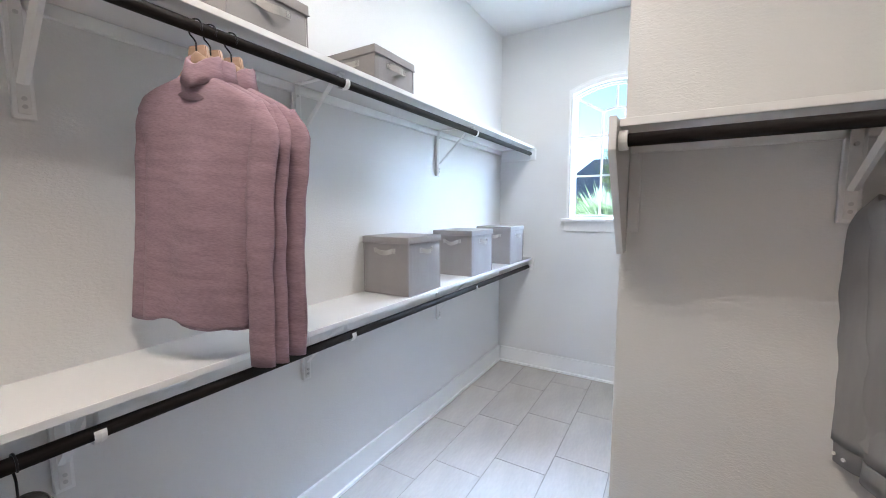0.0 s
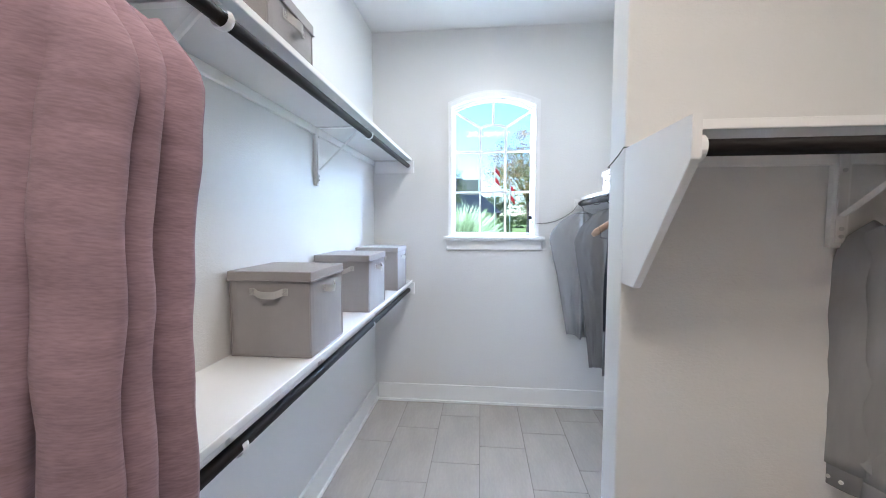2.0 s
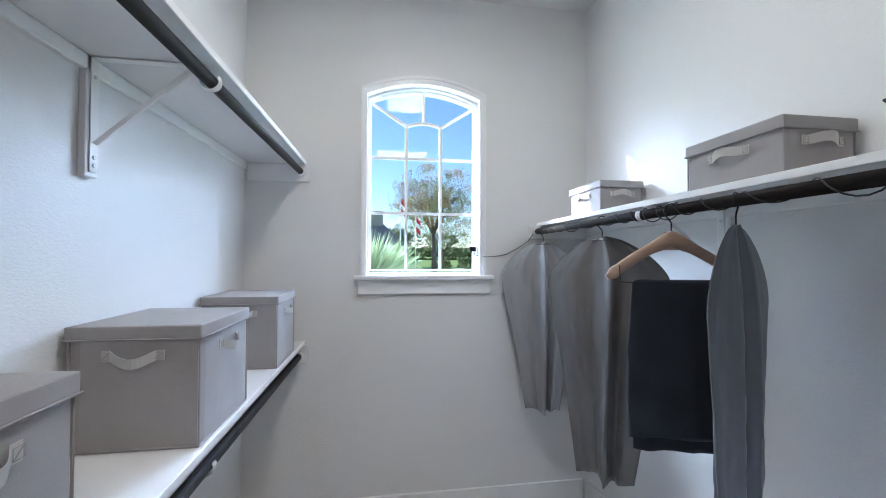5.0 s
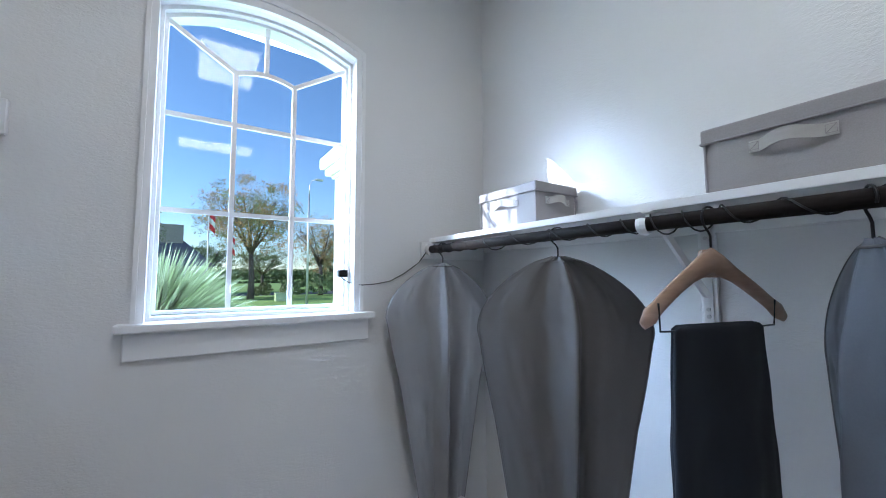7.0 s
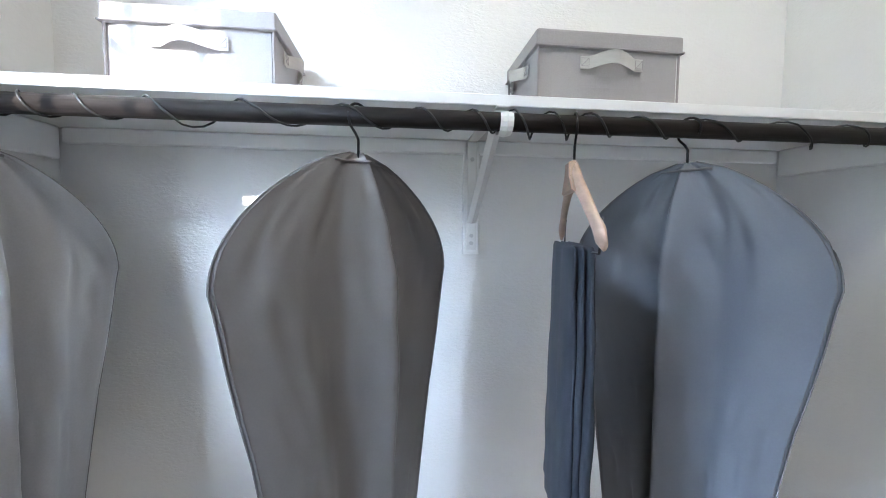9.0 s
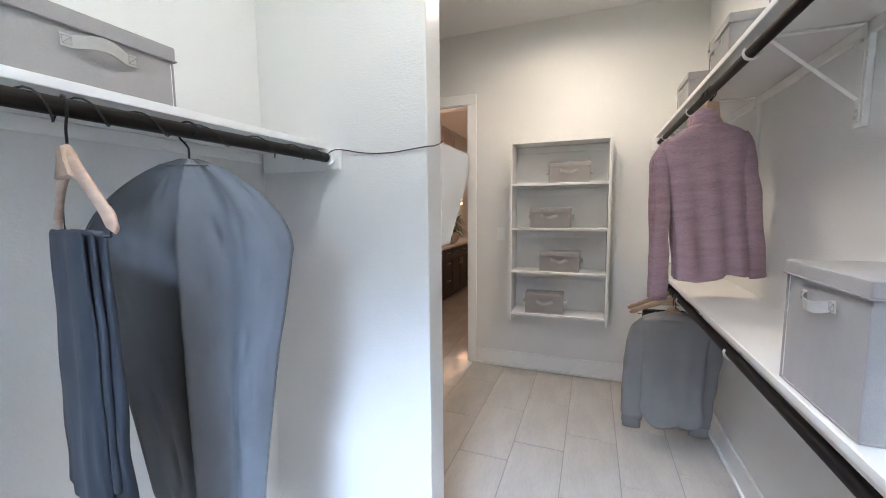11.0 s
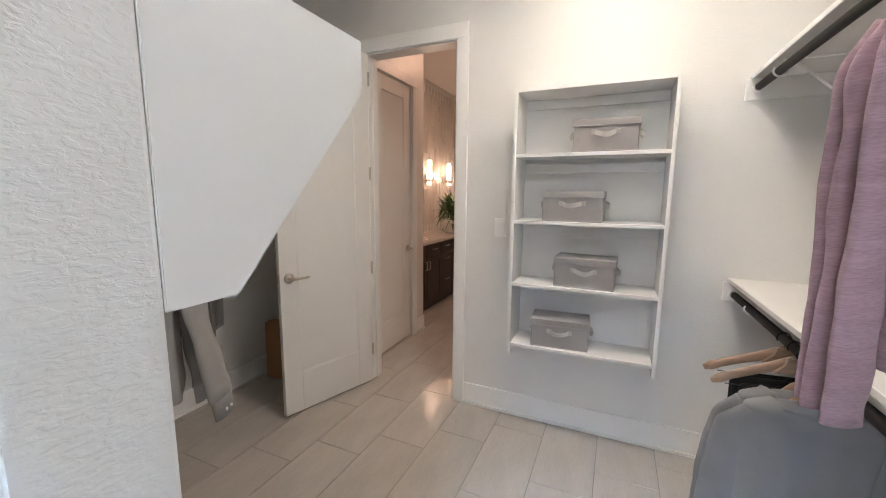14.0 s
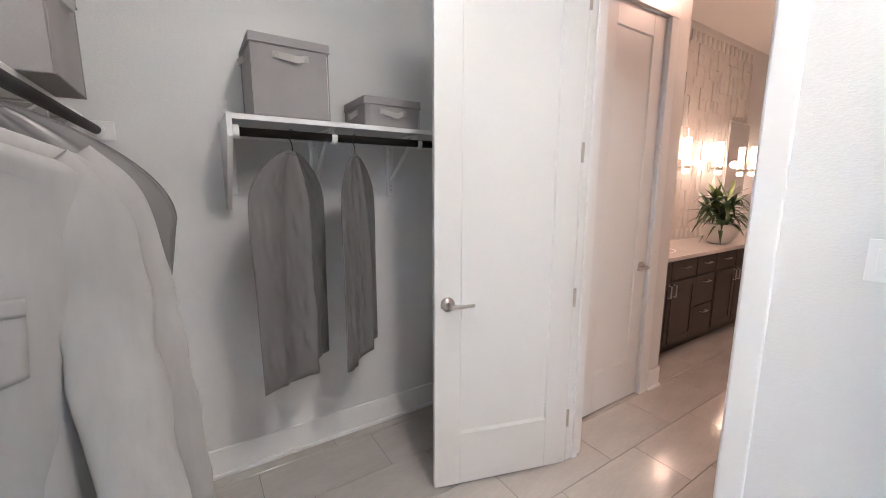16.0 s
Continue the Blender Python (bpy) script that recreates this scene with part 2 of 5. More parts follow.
def wall_with_hole(y0, y1, x0, x1, z1, hole):
    """A wall along x with an arched hole, thick from y0 to y1; hole: points from its lower left, up over, to its lower right."""
    bm = bmesh.new()
    left, right = hole[0][0], hole[-1][0]
    base = hole[0][1]
    quads = [[(x0, 0), (left, 0), (left, z1), (x0, z1)], [(right, 0), (x1, 0), (x1, z1), (right, z1)]]
    if base > 0:
        quads.append([(left, 0), (right, 0), (right, base), (left, base)])
    top = hole[1:-1]
    for (xa, za), (xb, zb) in zip(top, top[1:]):
        quads.append([(xa, za), (xb, zb), (xb, z1), (xa, z1)])
    for q in quads:
        f = [bm.verts.new((x, y0, z)) for x, z in q]
        g = [bm.verts.new((x, y1, z)) for x, z in q]
        bm.faces.new(f)
        bm.faces.new(g[::-1])
    ring = hole + ([hole[0]] if base > 0 else [])
    for (xa, za), (xb, zb) in zip(ring, ring[1:]):
        bm.faces.new([bm.verts.new(c) for c in ((xa, y0, za), (xa, y1, za), (xb, y1, zb), (xb, y0, zb))])
    bmesh.ops.remove_doubles(bm, verts=bm.verts, dist=1e-5)
    return bm


whole = [(WX0, WZ0)] + arch(WX0, WX1, WZS, RISE) + [(WX1, WZ0)]
structure("wall_north", wall_with_hole(YN, YN + 0.16, XW - T, XN + T, H, whole), M_wall, "white textured plaster wall with an arched window")
structure("wall_west", box(XW - T, XW, YS - T, YN, 0, H), M_wall, "white textured plaster wall behind the long shelves")
structure("wall_bay_east", box(XN, XN + T, PN, YN, 0, H), M_wall, "white plaster wall of the window bay")
structure("wall_partition", box(PX, XE, PS, PN, 0, H, 0.006, 2), M_wall, "white textured plaster partition with a free end")
structure("wall_east", box(XE, XE + T, YS - T, PS, 0, H), M_wall, "white plaster wall behind the open door")
DX0, DX1, DZ = 0.475, 1.178, 2.425
structure("wall_south", wall_with_hole(YS - T, YS, XW, XE, H, [(DX0, 0), (DX0, DZ), (DX1, DZ), (DX1, 0)]), M_wall, "white plaster wall with the doorway")
structure("ceiling", box(XW - T, XE + T, YS - T, YN + 0.16, H, H + 0.1), M_ceil, "white painted ceiling")

# bathroom beyond the doorway
BX, BY = 2.07, -6.6
structure("wall_passage", box(1.345, XE + T, -1.93, -1.695, 0, H), M_wall, "white plaster wall end beside a closed door")
structure("wall_passage_over_door", box(1.345, XE + T, -1.695, YS - T, 2.475, H), M_wall, "white plaster wall above a closed door")
structure("wall_passage_closing", box(1.60, XE + T, -1.695, YS - T, 0, 2.475), M_wall, "plain closing wall")
structure("wall_bath_east", box(BX, BX + T, BY, -1.93, 0, H + 0.3), M_wall, "bathroom wall behind the vanity")
structure("wall_bath_south", box(-1.0, BX, BY - T, BY, 0, H + 0.3), M_wall, "far bathroom wall")
structure("wall_bath_west", box(-1.0 - T, -1.0, BY, YS - T, 0, H + 0.3), M_wall, "bathroom wall")
structure("bath_ceiling", box(-1.0 - T, BX + T, BY - T, YS - T, H + 0.002, H + 0.1), M_ceil, "white bathroom ceiling")

# baseboards with shoe moulding
def baseboard(name, x0, y0, x1, y1, nx, ny):
    """Along a wall from (x0, y0) to (x1, y1); nx, ny: the way into the room."""
    bm = bmesh.new()
    for d, z0, z1 in ((0.015, 0.0, 0.148), (0.028, 0.0, 0.019)):
        add_box(bm, min(x0, x1, x0 + nx * d, x1 + nx * d), max(x0, x1, x0 + nx * d, x1 + nx * d), min(y0, y1, y0 + ny * d, y1 + ny * d),
                max(y0, y1, y0 + ny * d, y1 + ny * d), z0, z1, 0.003, 2)
    return tagged(part(name, bm, M_trim), "white painted baseboard with shoe moulding", "baseboard", "", "structure")


G = 0.0005
baseboard("baseboard", XW + G, YS, XW + G, YN, 1, 0)
baseboard("baseboard", XW + 0.03, YN - G, XN - 0.03, YN - G, 0, -1)
baseboard("baseboard", XN - G, PN, XN - G, YN, -1, 0)
baseboard("baseboard", PX + 0.001, PN + G, XN - 0.03, PN + G, 0, 1)
baseboard("baseboard", PX - G, PS - 0.013, PX - G, PN + 0.013, -1, 0)
baseboard("baseboard", PX + 0.001, PS - G, XE - 0.03, PS - G, 0, -1)
baseboard("baseboard", XE - G, YS + 0.03, XE - G, PS - 0.03, -1, 0)
baseboard("baseboard", XW + 0.03, YS + G, 0.395, YS + G, 0, 1)
baseboard("baseboard", 1.26, YS + G, XE - 0.03, YS + G, 0, 1)
baseboard("baseboard", 1.345 - G, -1.93, 1.345 - G, -1.775, -1, 0)


# ---- window ----
def window_unit():
    w = thing("window_1", "white arched window with nine panes and a fan top, closed", "window", pose(0, 0, 0), kind="structure")
    # casing: flat trim round the hole, arched at the top
    bm = bmesh.new()
    cx0, cx1 = -0.756, -0.028
    inner = [(WX0, 1.40)] + arch(WX0, WX1, WZS, RISE) + [(WX1, 1.40)]
    outer = [(cx0, 1.40)] + arch(cx0, cx1, 2.470, 0.088) + [(cx1, 1.40)]
    for y0, y1, k0, k1 in ((YN - 0.020, YN - 0.0005, 0.0, 1.0), (YN - 0.026, YN - 0.0205, 0.62, 1.0)):
        a = [((1 - k0) * i[0] + k0 * o[0], (1 - k0) * i[1] + k0 * o[1]) for i, o in zip(inner, outer)]
        for (p0, p1), (q0, q1) in zip(zip(a, a[1:]), zip(outer, outer[1:])):
            f = [bm.verts.new((x, y0, z)) for x, z in (p0, p1, q1, q0)]
            g = [bm.verts.new((x, y1, z)) for x, z in (p0, p1, q1, q0)]
            bm.faces.new(f)
            for i in range(4):
                bm.faces.new((f[i], f[(i + 1) % 4], g[(i + 1) % 4], g[i]))
    bmesh.ops.remove_doubles(bm, verts=bm.verts, dist=1e-5)
    bmesh.ops.recalc_face_normals(bm, faces=bm.faces)
    part("casing", bm, M_trim, w)
    part("window_sill", box(-0.792, 0.014, YN - 0.055, YN + 0.075, 1.374, 1.3995, 0.006, 2), M_trim, w)
    part("apron", box(-0.772, 0.0, YN - 0.018, YN - 0.0005, 1.289, 1.3735, 0.003, 1), M_trim, w)
    # two stepped frames inside the hole
    for name, y0, y1, wide, grow in (("window_frame", YN + 0.03, GLASS_Y + 0.03, 0.011, 0.0), ("sash", YN + 0.052, GLASS_Y + 0.012, 0.011, 0.011)):
        bm = bmesh.new()
        a0, a1 = WX0 + grow + 0.0006, WX1 - grow - 0.0006
        b0 = 1.4005 + (0.018 if grow else 0)
        o = [(a0, b0)] + arch(a0, a1, WZS - grow, RISE) + [(a1, b0)]
        i_ = [(a0 + wide, b0 + wide)] + arch(a0 + wide, a1 - wide, WZS - grow - wide, RISE) + [(a1 - wide, b0 + wide)]
        o, i_ = o + [o[0]], i_ + [i_[0]]
        for (p0, p1), (q0, q1) in zip(zip(i_, i_[1:]), zip(o, o[1:])):
            f = [bm.verts.new((x, y0, z)) for x, z in (p0, p1, q1, q0)]
            g = [bm.verts.new((x, y1, z)) for x, z in (p0, p1, q1, q0)]
            bm.faces.new(f)
            bm.faces.new(g[::-1])
            bm.faces.new((f[1], f[0], g[0], g[1]))
        bmesh.ops.remove_doubles(bm, verts=bm.verts, dist=1e-5)
        bmesh.ops.recalc_face_normals(bm, faces=bm.faces)
        part(name, bm, M_winframe, w)
    gx0, gx1 = WX0 + 0.018, WX1 - 0.018
    pane = prism([(gx0, 1.425)] + arch(gx0, gx1, WZS - 0.018, RISE) + [(gx1, 1.425)], 0.004)
    p = part("pane", pane, M_glass, w, m=pose(0, GLASS_Y, 0))
    p.visible_shadow = False
    # muntin bars
    y = GLASS_Y - 0.0055
    c0, c1, mid = -0.496, -0.290, -0.393

    def bar(p0, p1, half=0.008, dy=0.0):
        bm = bmesh.new()
        a, b = Vector((p0[0], y + dy, p0[1])), Vector((p1[0], y + dy, p1[1]))
        d = (b - a).normalized()
        s = Vector((-d.z, 0, d.x)) * half
        f = [a - s, b - s, b + s, a + s]
        lo = [bm.verts.new(v + Vector((0, 0.005, 0))) for v in f]
        hi = [bm.verts.new(v + Vector((0, -0.006, 0))) for v in f]
        bm.faces.new(hi)
        for i in range(4):
            bm.faces.new((lo[i], lo[(i + 1) % 4], hi[(i + 1) % 4], hi[i]))
        bmesh.ops.recalc_face_normals(bm, faces=bm.faces)
        part("muntin", bm, M_winframe, w)

    bar((c0, 1.43), (c0, 2.285)), bar((c1, 1.43), (c1, 2.285))
    bar((gx0, 1.762), (gx1, 1.762), 0.008, 0.0015), bar((gx0, 2.09), (gx1, 2.09), 0.008, 0.0015)
    bar((gx0, 2.415), (c0, 2.285), 0.008, 0.001), bar((gx1, 2.415), (c1, 2.285), 0.008, 0.001)
    bar((mid, 2.30), (mid, 2.49), 0.008, 0.001)
    pts = arch(c0, c1, 2.285, 0.022, 6)
    for p0, p1 in zip(pts, pts[1:]):
        bar(p0, p1, 0.008, 0.0022)
    dev = thing("alarm_sensor", "small black sensor box on the window frame with a thin cable", "sensor", pose(-0.098, GLASS_Y - 0.045, 1.552))
    part("housing", box(-0.018, 0.018, -0.014, 0.014, -0.015, 0.015, 0.003, 2), M_cable, dev)
    bm = bmesh.new()
    for i in range(3):
        add_box(bm, -0.014, 0.014, -0.0155, -0.0142, -0.010 + i * 0.008, -0.006 + i * 0.008)
    part("vent_slots", bm, M_hook, dev)


window_unit()


# ---- ceiling fittings ----
for nx, ny, sx, sy in ((-0.43, 2.2, 0.19, 0.30), (-0.38, 0.25, 0.37, 0.18)):
    lamp = thing("ceiling_light", "flat white rectangular ceiling light, switched on", "ceiling light", pose(nx, ny, H - 0.0005), "ceiling lights")
    bm = bmesh.new()
    for a in ((-sx, sx, -sy, -sy + 0.012), (-sx, sx, sy - 0.012, sy), (-sx, -sx + 0.012, -sy + 0.0125, sy - 0.0125), (sx - 0.012, sx, -sy + 0.0125, sy - 0.0125)):
        add_box(bm, *a, -0.045, 0, 0.003, 1)
    part("frame", bm, M_clip, lamp)
    part("diffuser", box(-sx + 0.013, sx - 0.013, -sy + 0.013, sy - 0.013, -0.04, -0.012), M_lampglass, lamp)


# ---- shelves, rods and brackets ----
def shelf_board(label, x0, x1, y0, y1, top, front):
    """A board with a glued edge band on its open side; front: the way that side looks."""
    sh = thing("shelf", label, "shelf")
    part("board", box(x0, x1, y0, y1, top - 0.019, top, 0.0015, 1), M_shelf, sh)
    fx, fy = front
    b = [x0, x1, y0, y1]
    if fx:
        x = x1 if fx > 0 else x0
        b[0], b[1] = x + fx * 0.0003, x + fx * 0.004
    else:
        y = y1 if fy > 0 else y0
        b[2], b[3] = y + fy * 0.0003, y + fy * 0.004
    part("edge_band", box(*b, top - 0.0198, top + 0.0006, 0.001, 1), M_trim, sh)
    return sh


def hanging_rod(label, p0, p1):
    """A rod between two sockets on the walls."""
    p0, p1 = Vector(p0), Vector(p1)
    m = Matrix.Translation(p0) @ (p1 - p0).to_track_quat("Z", "Y").to_matrix().to_4x4()
    n = (p1 - p0).length
    ob = tagged(part("hanging_rod", tube([(0, 0, 0.004), (0, 0, n - 0.004)], 0.0170, 20), M_rod, None, "", True, m), label, "rod")
    for z0, z1 in ((0.001, 0.022), (n - 0.022, n - 0.001)):
        bm = tube([(0, 0, z0), (0, 0, z1)], 0.0255, 20)
        part("socket", bm, M_clip, ob, "white plastic rod socket")
    return ob


def wall_block(x0, x1, y0, y1, z0, z1):
    return tagged(part("cleat", box(x0, x1, y0, y1, z0, z1, 0.003, 1), M_trim), "white painted wooden cleat under the shelf", "cleat")


def bracket(m, drop, depth, rod_out, rod_drop):
    """Shelf bracket: local y runs out from the wall, z = 0 is the shelf's underside."""
    b = thing("shelf_bracket", "white steel shelf-and-rod bracket with a diagonal strut", "bracket", m, "shelf brackets")
    part("backing_board", box(-0.022, 0.022, 0.0005, 0.018, -drop, -0.0005, 0.002), M_trim, b)
    part("wall_plate", box(-0.0125, 0.0125, 0.0185, 0.0225, -drop + 0.012, -0.004, 0.001), M_bracket, b)
    part("arm", box(-0.0125, 0.0125, 0.023, rod_out - 0.006, -0.0048, -0.0006, 0.001), M_bracket, b)
    part("strut", tube([(0, 0.026, -drop + 0.085), (0, rod_out - 0.045, -0.012)], 0.0125, 4, side=(1, 0, 0), flat=0.35), M_bracket, b)
    for z in (-drop + 0.03, -drop + 0.05, -0.05):
        part("screw", tube([(0, 0.0222, z), (0, 0.0262, z)], 0.0055, 8), M_screw, b)
    pts = [(0, rod_out + 0.0235 * math.sin(a), -rod_drop - 0.0235 * math.cos(a)) for a in [radians(d) for d in range(-100, 121, 20)]]
    pts = [(0, rod_out - 0.024, -0.005)] + pts
    part("rod_hook", tube(pts, 0.012, 4, side=(1, 0, 0), flat=0.3), M_clip, b, "white rod hook")
    return b


LT, UT = 1.035, 2.035            # tops of the long lower and upper shelves
shelf_board("long white painted lower shelf along the west wall", XW + G, -1.06, YS + G, YN - G, LT, (1, 0))
shelf_board("long white painted upper shelf along the west wall", XW + G, -1.06, YS + G, YN - G, UT, (1, 0))
hanging_rod("long dark wooden hanging rod under the lower shelf", (-1.082, YS + 0.02, 0.955), (-1.082, YN - 0.02, 0.955))
hanging_rod("long dark wooden hanging rod under the upper shelf", (-1.082, YS + 0.02, 1.973), (-1.082, YN - 0.02, 1.973))
for top in (LT, UT):
    z1 = top - 0.0195
    wall_block(XW + G, XW + 0.018, YS + 0.02, YN - 0.02, z1 - 0.038, z1)
    for y0, y1 in ((YN - 0.0185, YN - G), (YS + G, YS + 0.0185)):
        wall_block(XW + 0.0185, -1.037, y0, y1, z1 - 0.098, z1)
    for y in (-0.40, 0.37, 1.205, 2.37):
        bracket(pose(XW, y, z1, 0, 0, -90), z1 - (1.708 if top > 1.5 else 0.694), 0.3, 0.298, z1 - (1.973 if top > 1.5 else 0.955))

# window bay
ST = 1.712
shelf_board("white painted shelf in the window bay", 0.302, XN - G, PN + G, YN - G, ST, (-1, 0))
hanging_rod("dark wooden hanging rod wound with a black cable", (0.285, PN + 0.02, 1.659), (0.285, YN - 0.02, 1.659))
z1 = ST - 0.0195
wall_block(XN - 0.018, XN - G, PN + 0.02, YN - 0.02, z1 - 0.036, z1)
wall_block(0.245, XN - 0.0185, YN - 0.0185, YN - G, z1 - 0.075, z1)
wall_block(0.245, XN - 0.0185, PN + G, PN + 0.0185, z1 - 0.075, z1)
bracket(pose(XN, 2.513, z1, 0, 0, 90), z1 - 1.392, 0.3, 0.335, z1 - 1.659)

# partition shelf with its end panel
shelf_board("white painted shelf on the partition", PX + 0.0205, XE - G, 1.176, PS - G, ST, (0, -1))
hanging_rod("dark wooden hanging rod below the partition shelf", (PX + 0.021, 1.170, 1.655), (XE - 0.02, 1.132, 1.655))
wall_block(PX + 0.0205, XE - 0.02, PS - 0.018, PS - G, z1 - 0.036, z1)
wall_block(XE - 0.0185, XE - G, 1.078, PS - 0.0185, z1 - 0.075, z1)
for x in (0.45, 1.05, 1.66):
    bracket(pose(x, PS, z1, 0, 0, 180), z1 - 1.44, 0.3, 0.30, z1 - 1.650)


def end_panel(label, m, depth, low=0.085):
    bm = prism([(0, 0), (0, 1.712 - 1.336), (-depth, 1.712 - 1.336), (-depth, 1.712 - 1.336 - low), (-0.086, 0)], 0.019, 0.0015)
    return tagged(part("end_panel", bm, M_shelf, m=m), label, "panel")


# its outline runs from the wall (0) out to the front
end_panel("white painted bracket-shaped end panel of a shelf", Matrix.Translation((PX + 0.0198, PS - G, 1.336)) @ pose(0, 0, 0, 0, 0, 90), 0.346)
wall_block(PX + 0.0205, PX + 0.055, PS - 0.018, PS - G, 1.40, z1 - 0.0365)

# shelf behind the door
YP = 0.712
shelf_board("white painted shelf on the wall behind the door", 1.665, XE - G, YS + G, YP - 0.02, ST, (-1, 0))
hanging_rod("dark wooden hanging rod behind the door", (1.685, YS + 0.02, 1.648), (1.685, YP - 0.021, 1.648))
wall_block(XE - 0.018, XE - G, YS + 0.02, YP - 0.021, z1 - 0.036, z1)
wall_block(XE - 0.018, XE - G, YP - 0.055, YP - 0.0205, 1.40, z1 - 0.0365)
for y in (-0.122, 0.30):
    bracket(pose(XE, y, z1, 0, 0, 90), z1 - 1.39, 0.3, 0.345, z1 - 1.648)
end_panel("white painted bracket-shaped end panel behind the door", Matrix.Translation((XE - G, YP, 1.336)) @ pose(0, -0.019, 0), 0.39)


# ---- fabric storage boxes ----
def storage_box(label, cx, cy, z, w, d, h, yaw=0.0, lid=0.036, puff=0.004):
    """w along local x (the face with the long handle looks to local -y)."""
    b = thing("storage_box", label, "storage box", pose(cx, cy, z, 0, 0, yaw), "grey fabric storage boxes")
    rng = random.Random(int(1000 * (cx + 3 * cy + z)))
    bm = bmesh.new()
    n = 10
    hb = h - lid * 0.55

    rows = []
    ph = [rng.uniform(0, 6) for _ in range(4)]
    for j in range(7):
        v = j / 6
        ring = []
        bul = puff * math.sin(math.pi * v)
        inset = 0.004
        for s in range(4):
            for i in range(n):
                u = i / n
                wob = 0.0012 * math.sin(9 * u + ph[s] + 5 * v) * math.sin(math.pi * u)
                o = bul * math.sin(math.pi * u) + wob - inset
                x, y = [(-w / 2 + w * u, -d / 2 - o), (w / 2 + o, -d / 2 + d * u), (w / 2 - w * u, d / 2 + o), (-w / 2 - o, d / 2 - d * u)][s]
                if i == 0:
                    x, y = x * (1 - 2 * inset / w), y * (1 - 2 * inset / d)
                ring.append(bm.verts.new((x, y, 0.001 + hb * v)))
        rows.append(ring)
    for r0, r1 in zip(rows, rows[1:]):
        for k in range(4 * n):
            bm.faces.new((r0[k], r0[(k + 1) % (4 * n)], r1[(k + 1) % (4 * n)], r1[k]))
    bm.faces.new(rows[0][::-1])
    bm.faces.new(rows[-1])
    part("body", bm, M_box, b)
    bm = bmesh.new()
    z_ = 0.0045
    add_tube(bm, [(-w / 2 + .003, -d / 2 + .003, z_), (w / 2 - .003, -d / 2 + .003, z_), (w / 2 - .003, d / 2 - .003, z_), (-w / 2 + .003, d / 2 - .003, z_), (-w / 2 + .003, -d / 2 + .003, z_)], 0.0032, 6)
    for sx in (-1, 1):
        for sy in (-1, 1):
            add_tube(bm, [(sx * (w / 2 - .0035), sy * (d / 2 - .0035), 0.004), (sx * (w / 2 - .0035), sy * (d / 2 - .0035), h - lid)], 0.0026, 6)
    part("piping", bm, M_seam, b)
    bm = box(-w / 2 - .003, w / 2 + .003, -d / 2 - .003, d / 2 + .003, h - lid, h, 0.006, 3)
    for v in bm.verts:
        if v.co.z > h - 0.002:
            v.co.z -= 0.0025 * rng.random()
    lid_ob = part("lid", bm, M_box, b)
    bm = bmesh.new()
    zl = h - lid + 0.002
    add_tube(bm, [(-w / 2 - .003, -d / 2 - .0035, zl), (w / 2 + .0035, -d / 2 - .0035, zl), (w / 2 + .0035, d / 2 + .0035, zl), (-w / 2 - .0035, d / 2 + .0035, zl), (-w / 2 - .0035, -d / 2 - .0035, zl)], 0.0022, 6)
    part("seam", bm, M_seam, lid_ob)

    def handle(m, span, hz):
        bm = bmesh.new()
        rows = []
        for i in range(17):
            u = i / 16 * 2 - 1
            k = max(0.0, 1 - (abs(u) / 0.72) ** 2)
            out = 0.0035 + 0.019 * k
            sag = droop * k + 0.004 * math.sin(3 * u + ph[0]) * k
            tw = 0.5 * k
            rows.append([bm.verts.new((u * span / 2, -out - tw * (0.008 if e > 0 else -0.002), hz + sag + e * 0.0125)) for e in (-1, 1)] +
                        [bm.verts.new((u * span / 2, -out + 0.0016 - tw * (0.008 if e > 0 else -0.002), hz + sag + e * 0.0125)) for e in (1, -1)])
        for r0, r1 in zip(rows, rows[1:]):
            for i in range(4):
                bm.faces.new((r0[i], r0[(i + 1) % 4], r1[(i + 1) % 4], r1[i]))
        bm.faces.new(rows[0][::-1])
        bm.faces.new(rows[-1])
        bmesh.ops.recalc_face_normals(bm, faces=bm.faces)
        bmesh.ops.transform(bm, matrix=m, verts=bm.verts)
        hd = part("handle", bm, M_boxtape, b, "grey webbing handle")
        for e in (-1, 1):
            c = e * span * 0.43
            bm = bmesh.new()
            q = [(c - 0.008, hz - 0.008), (c + 0.008, hz - 0.008), (c + 0.008, hz + 0.008), (c - 0.008, hz + 0.008)]
            add_tube(bm, [(x, -0.0062, z_) for x, z_ in q + q[:1]], 0.0007, 4)
            add_tube(bm, [(q[0][0], -0.0062, q[0][1]), (q[2][0], -0.0062, q[2][1])], 0.0007, 4)
            bmesh.ops.transform(bm, matrix=m, verts=bm.verts)
            part("stitching", bm, M_seam, hd)

    hz = h - lid - (0.036 if h > 0.2 else 0.030)
    span = 0.138
    droop = 0.004 if w > 0.304 and h < 0.168 and d > 0.2 else -0.013
    handle(pose(0, -d / 2 - 0.001, 0), span, hz)
    handle(pose(0, d / 2 + 0.001, 0, 0, 0, 180), span, hz)
    handle(pose(w / 2 + 0.001, 0, 0, 0, 0, 90), span * 0.92, hz)
    handle(pose(-w / 2 - 0.001, 0, 0, 0, 0, -90), span * 0.92, hz)
    return b


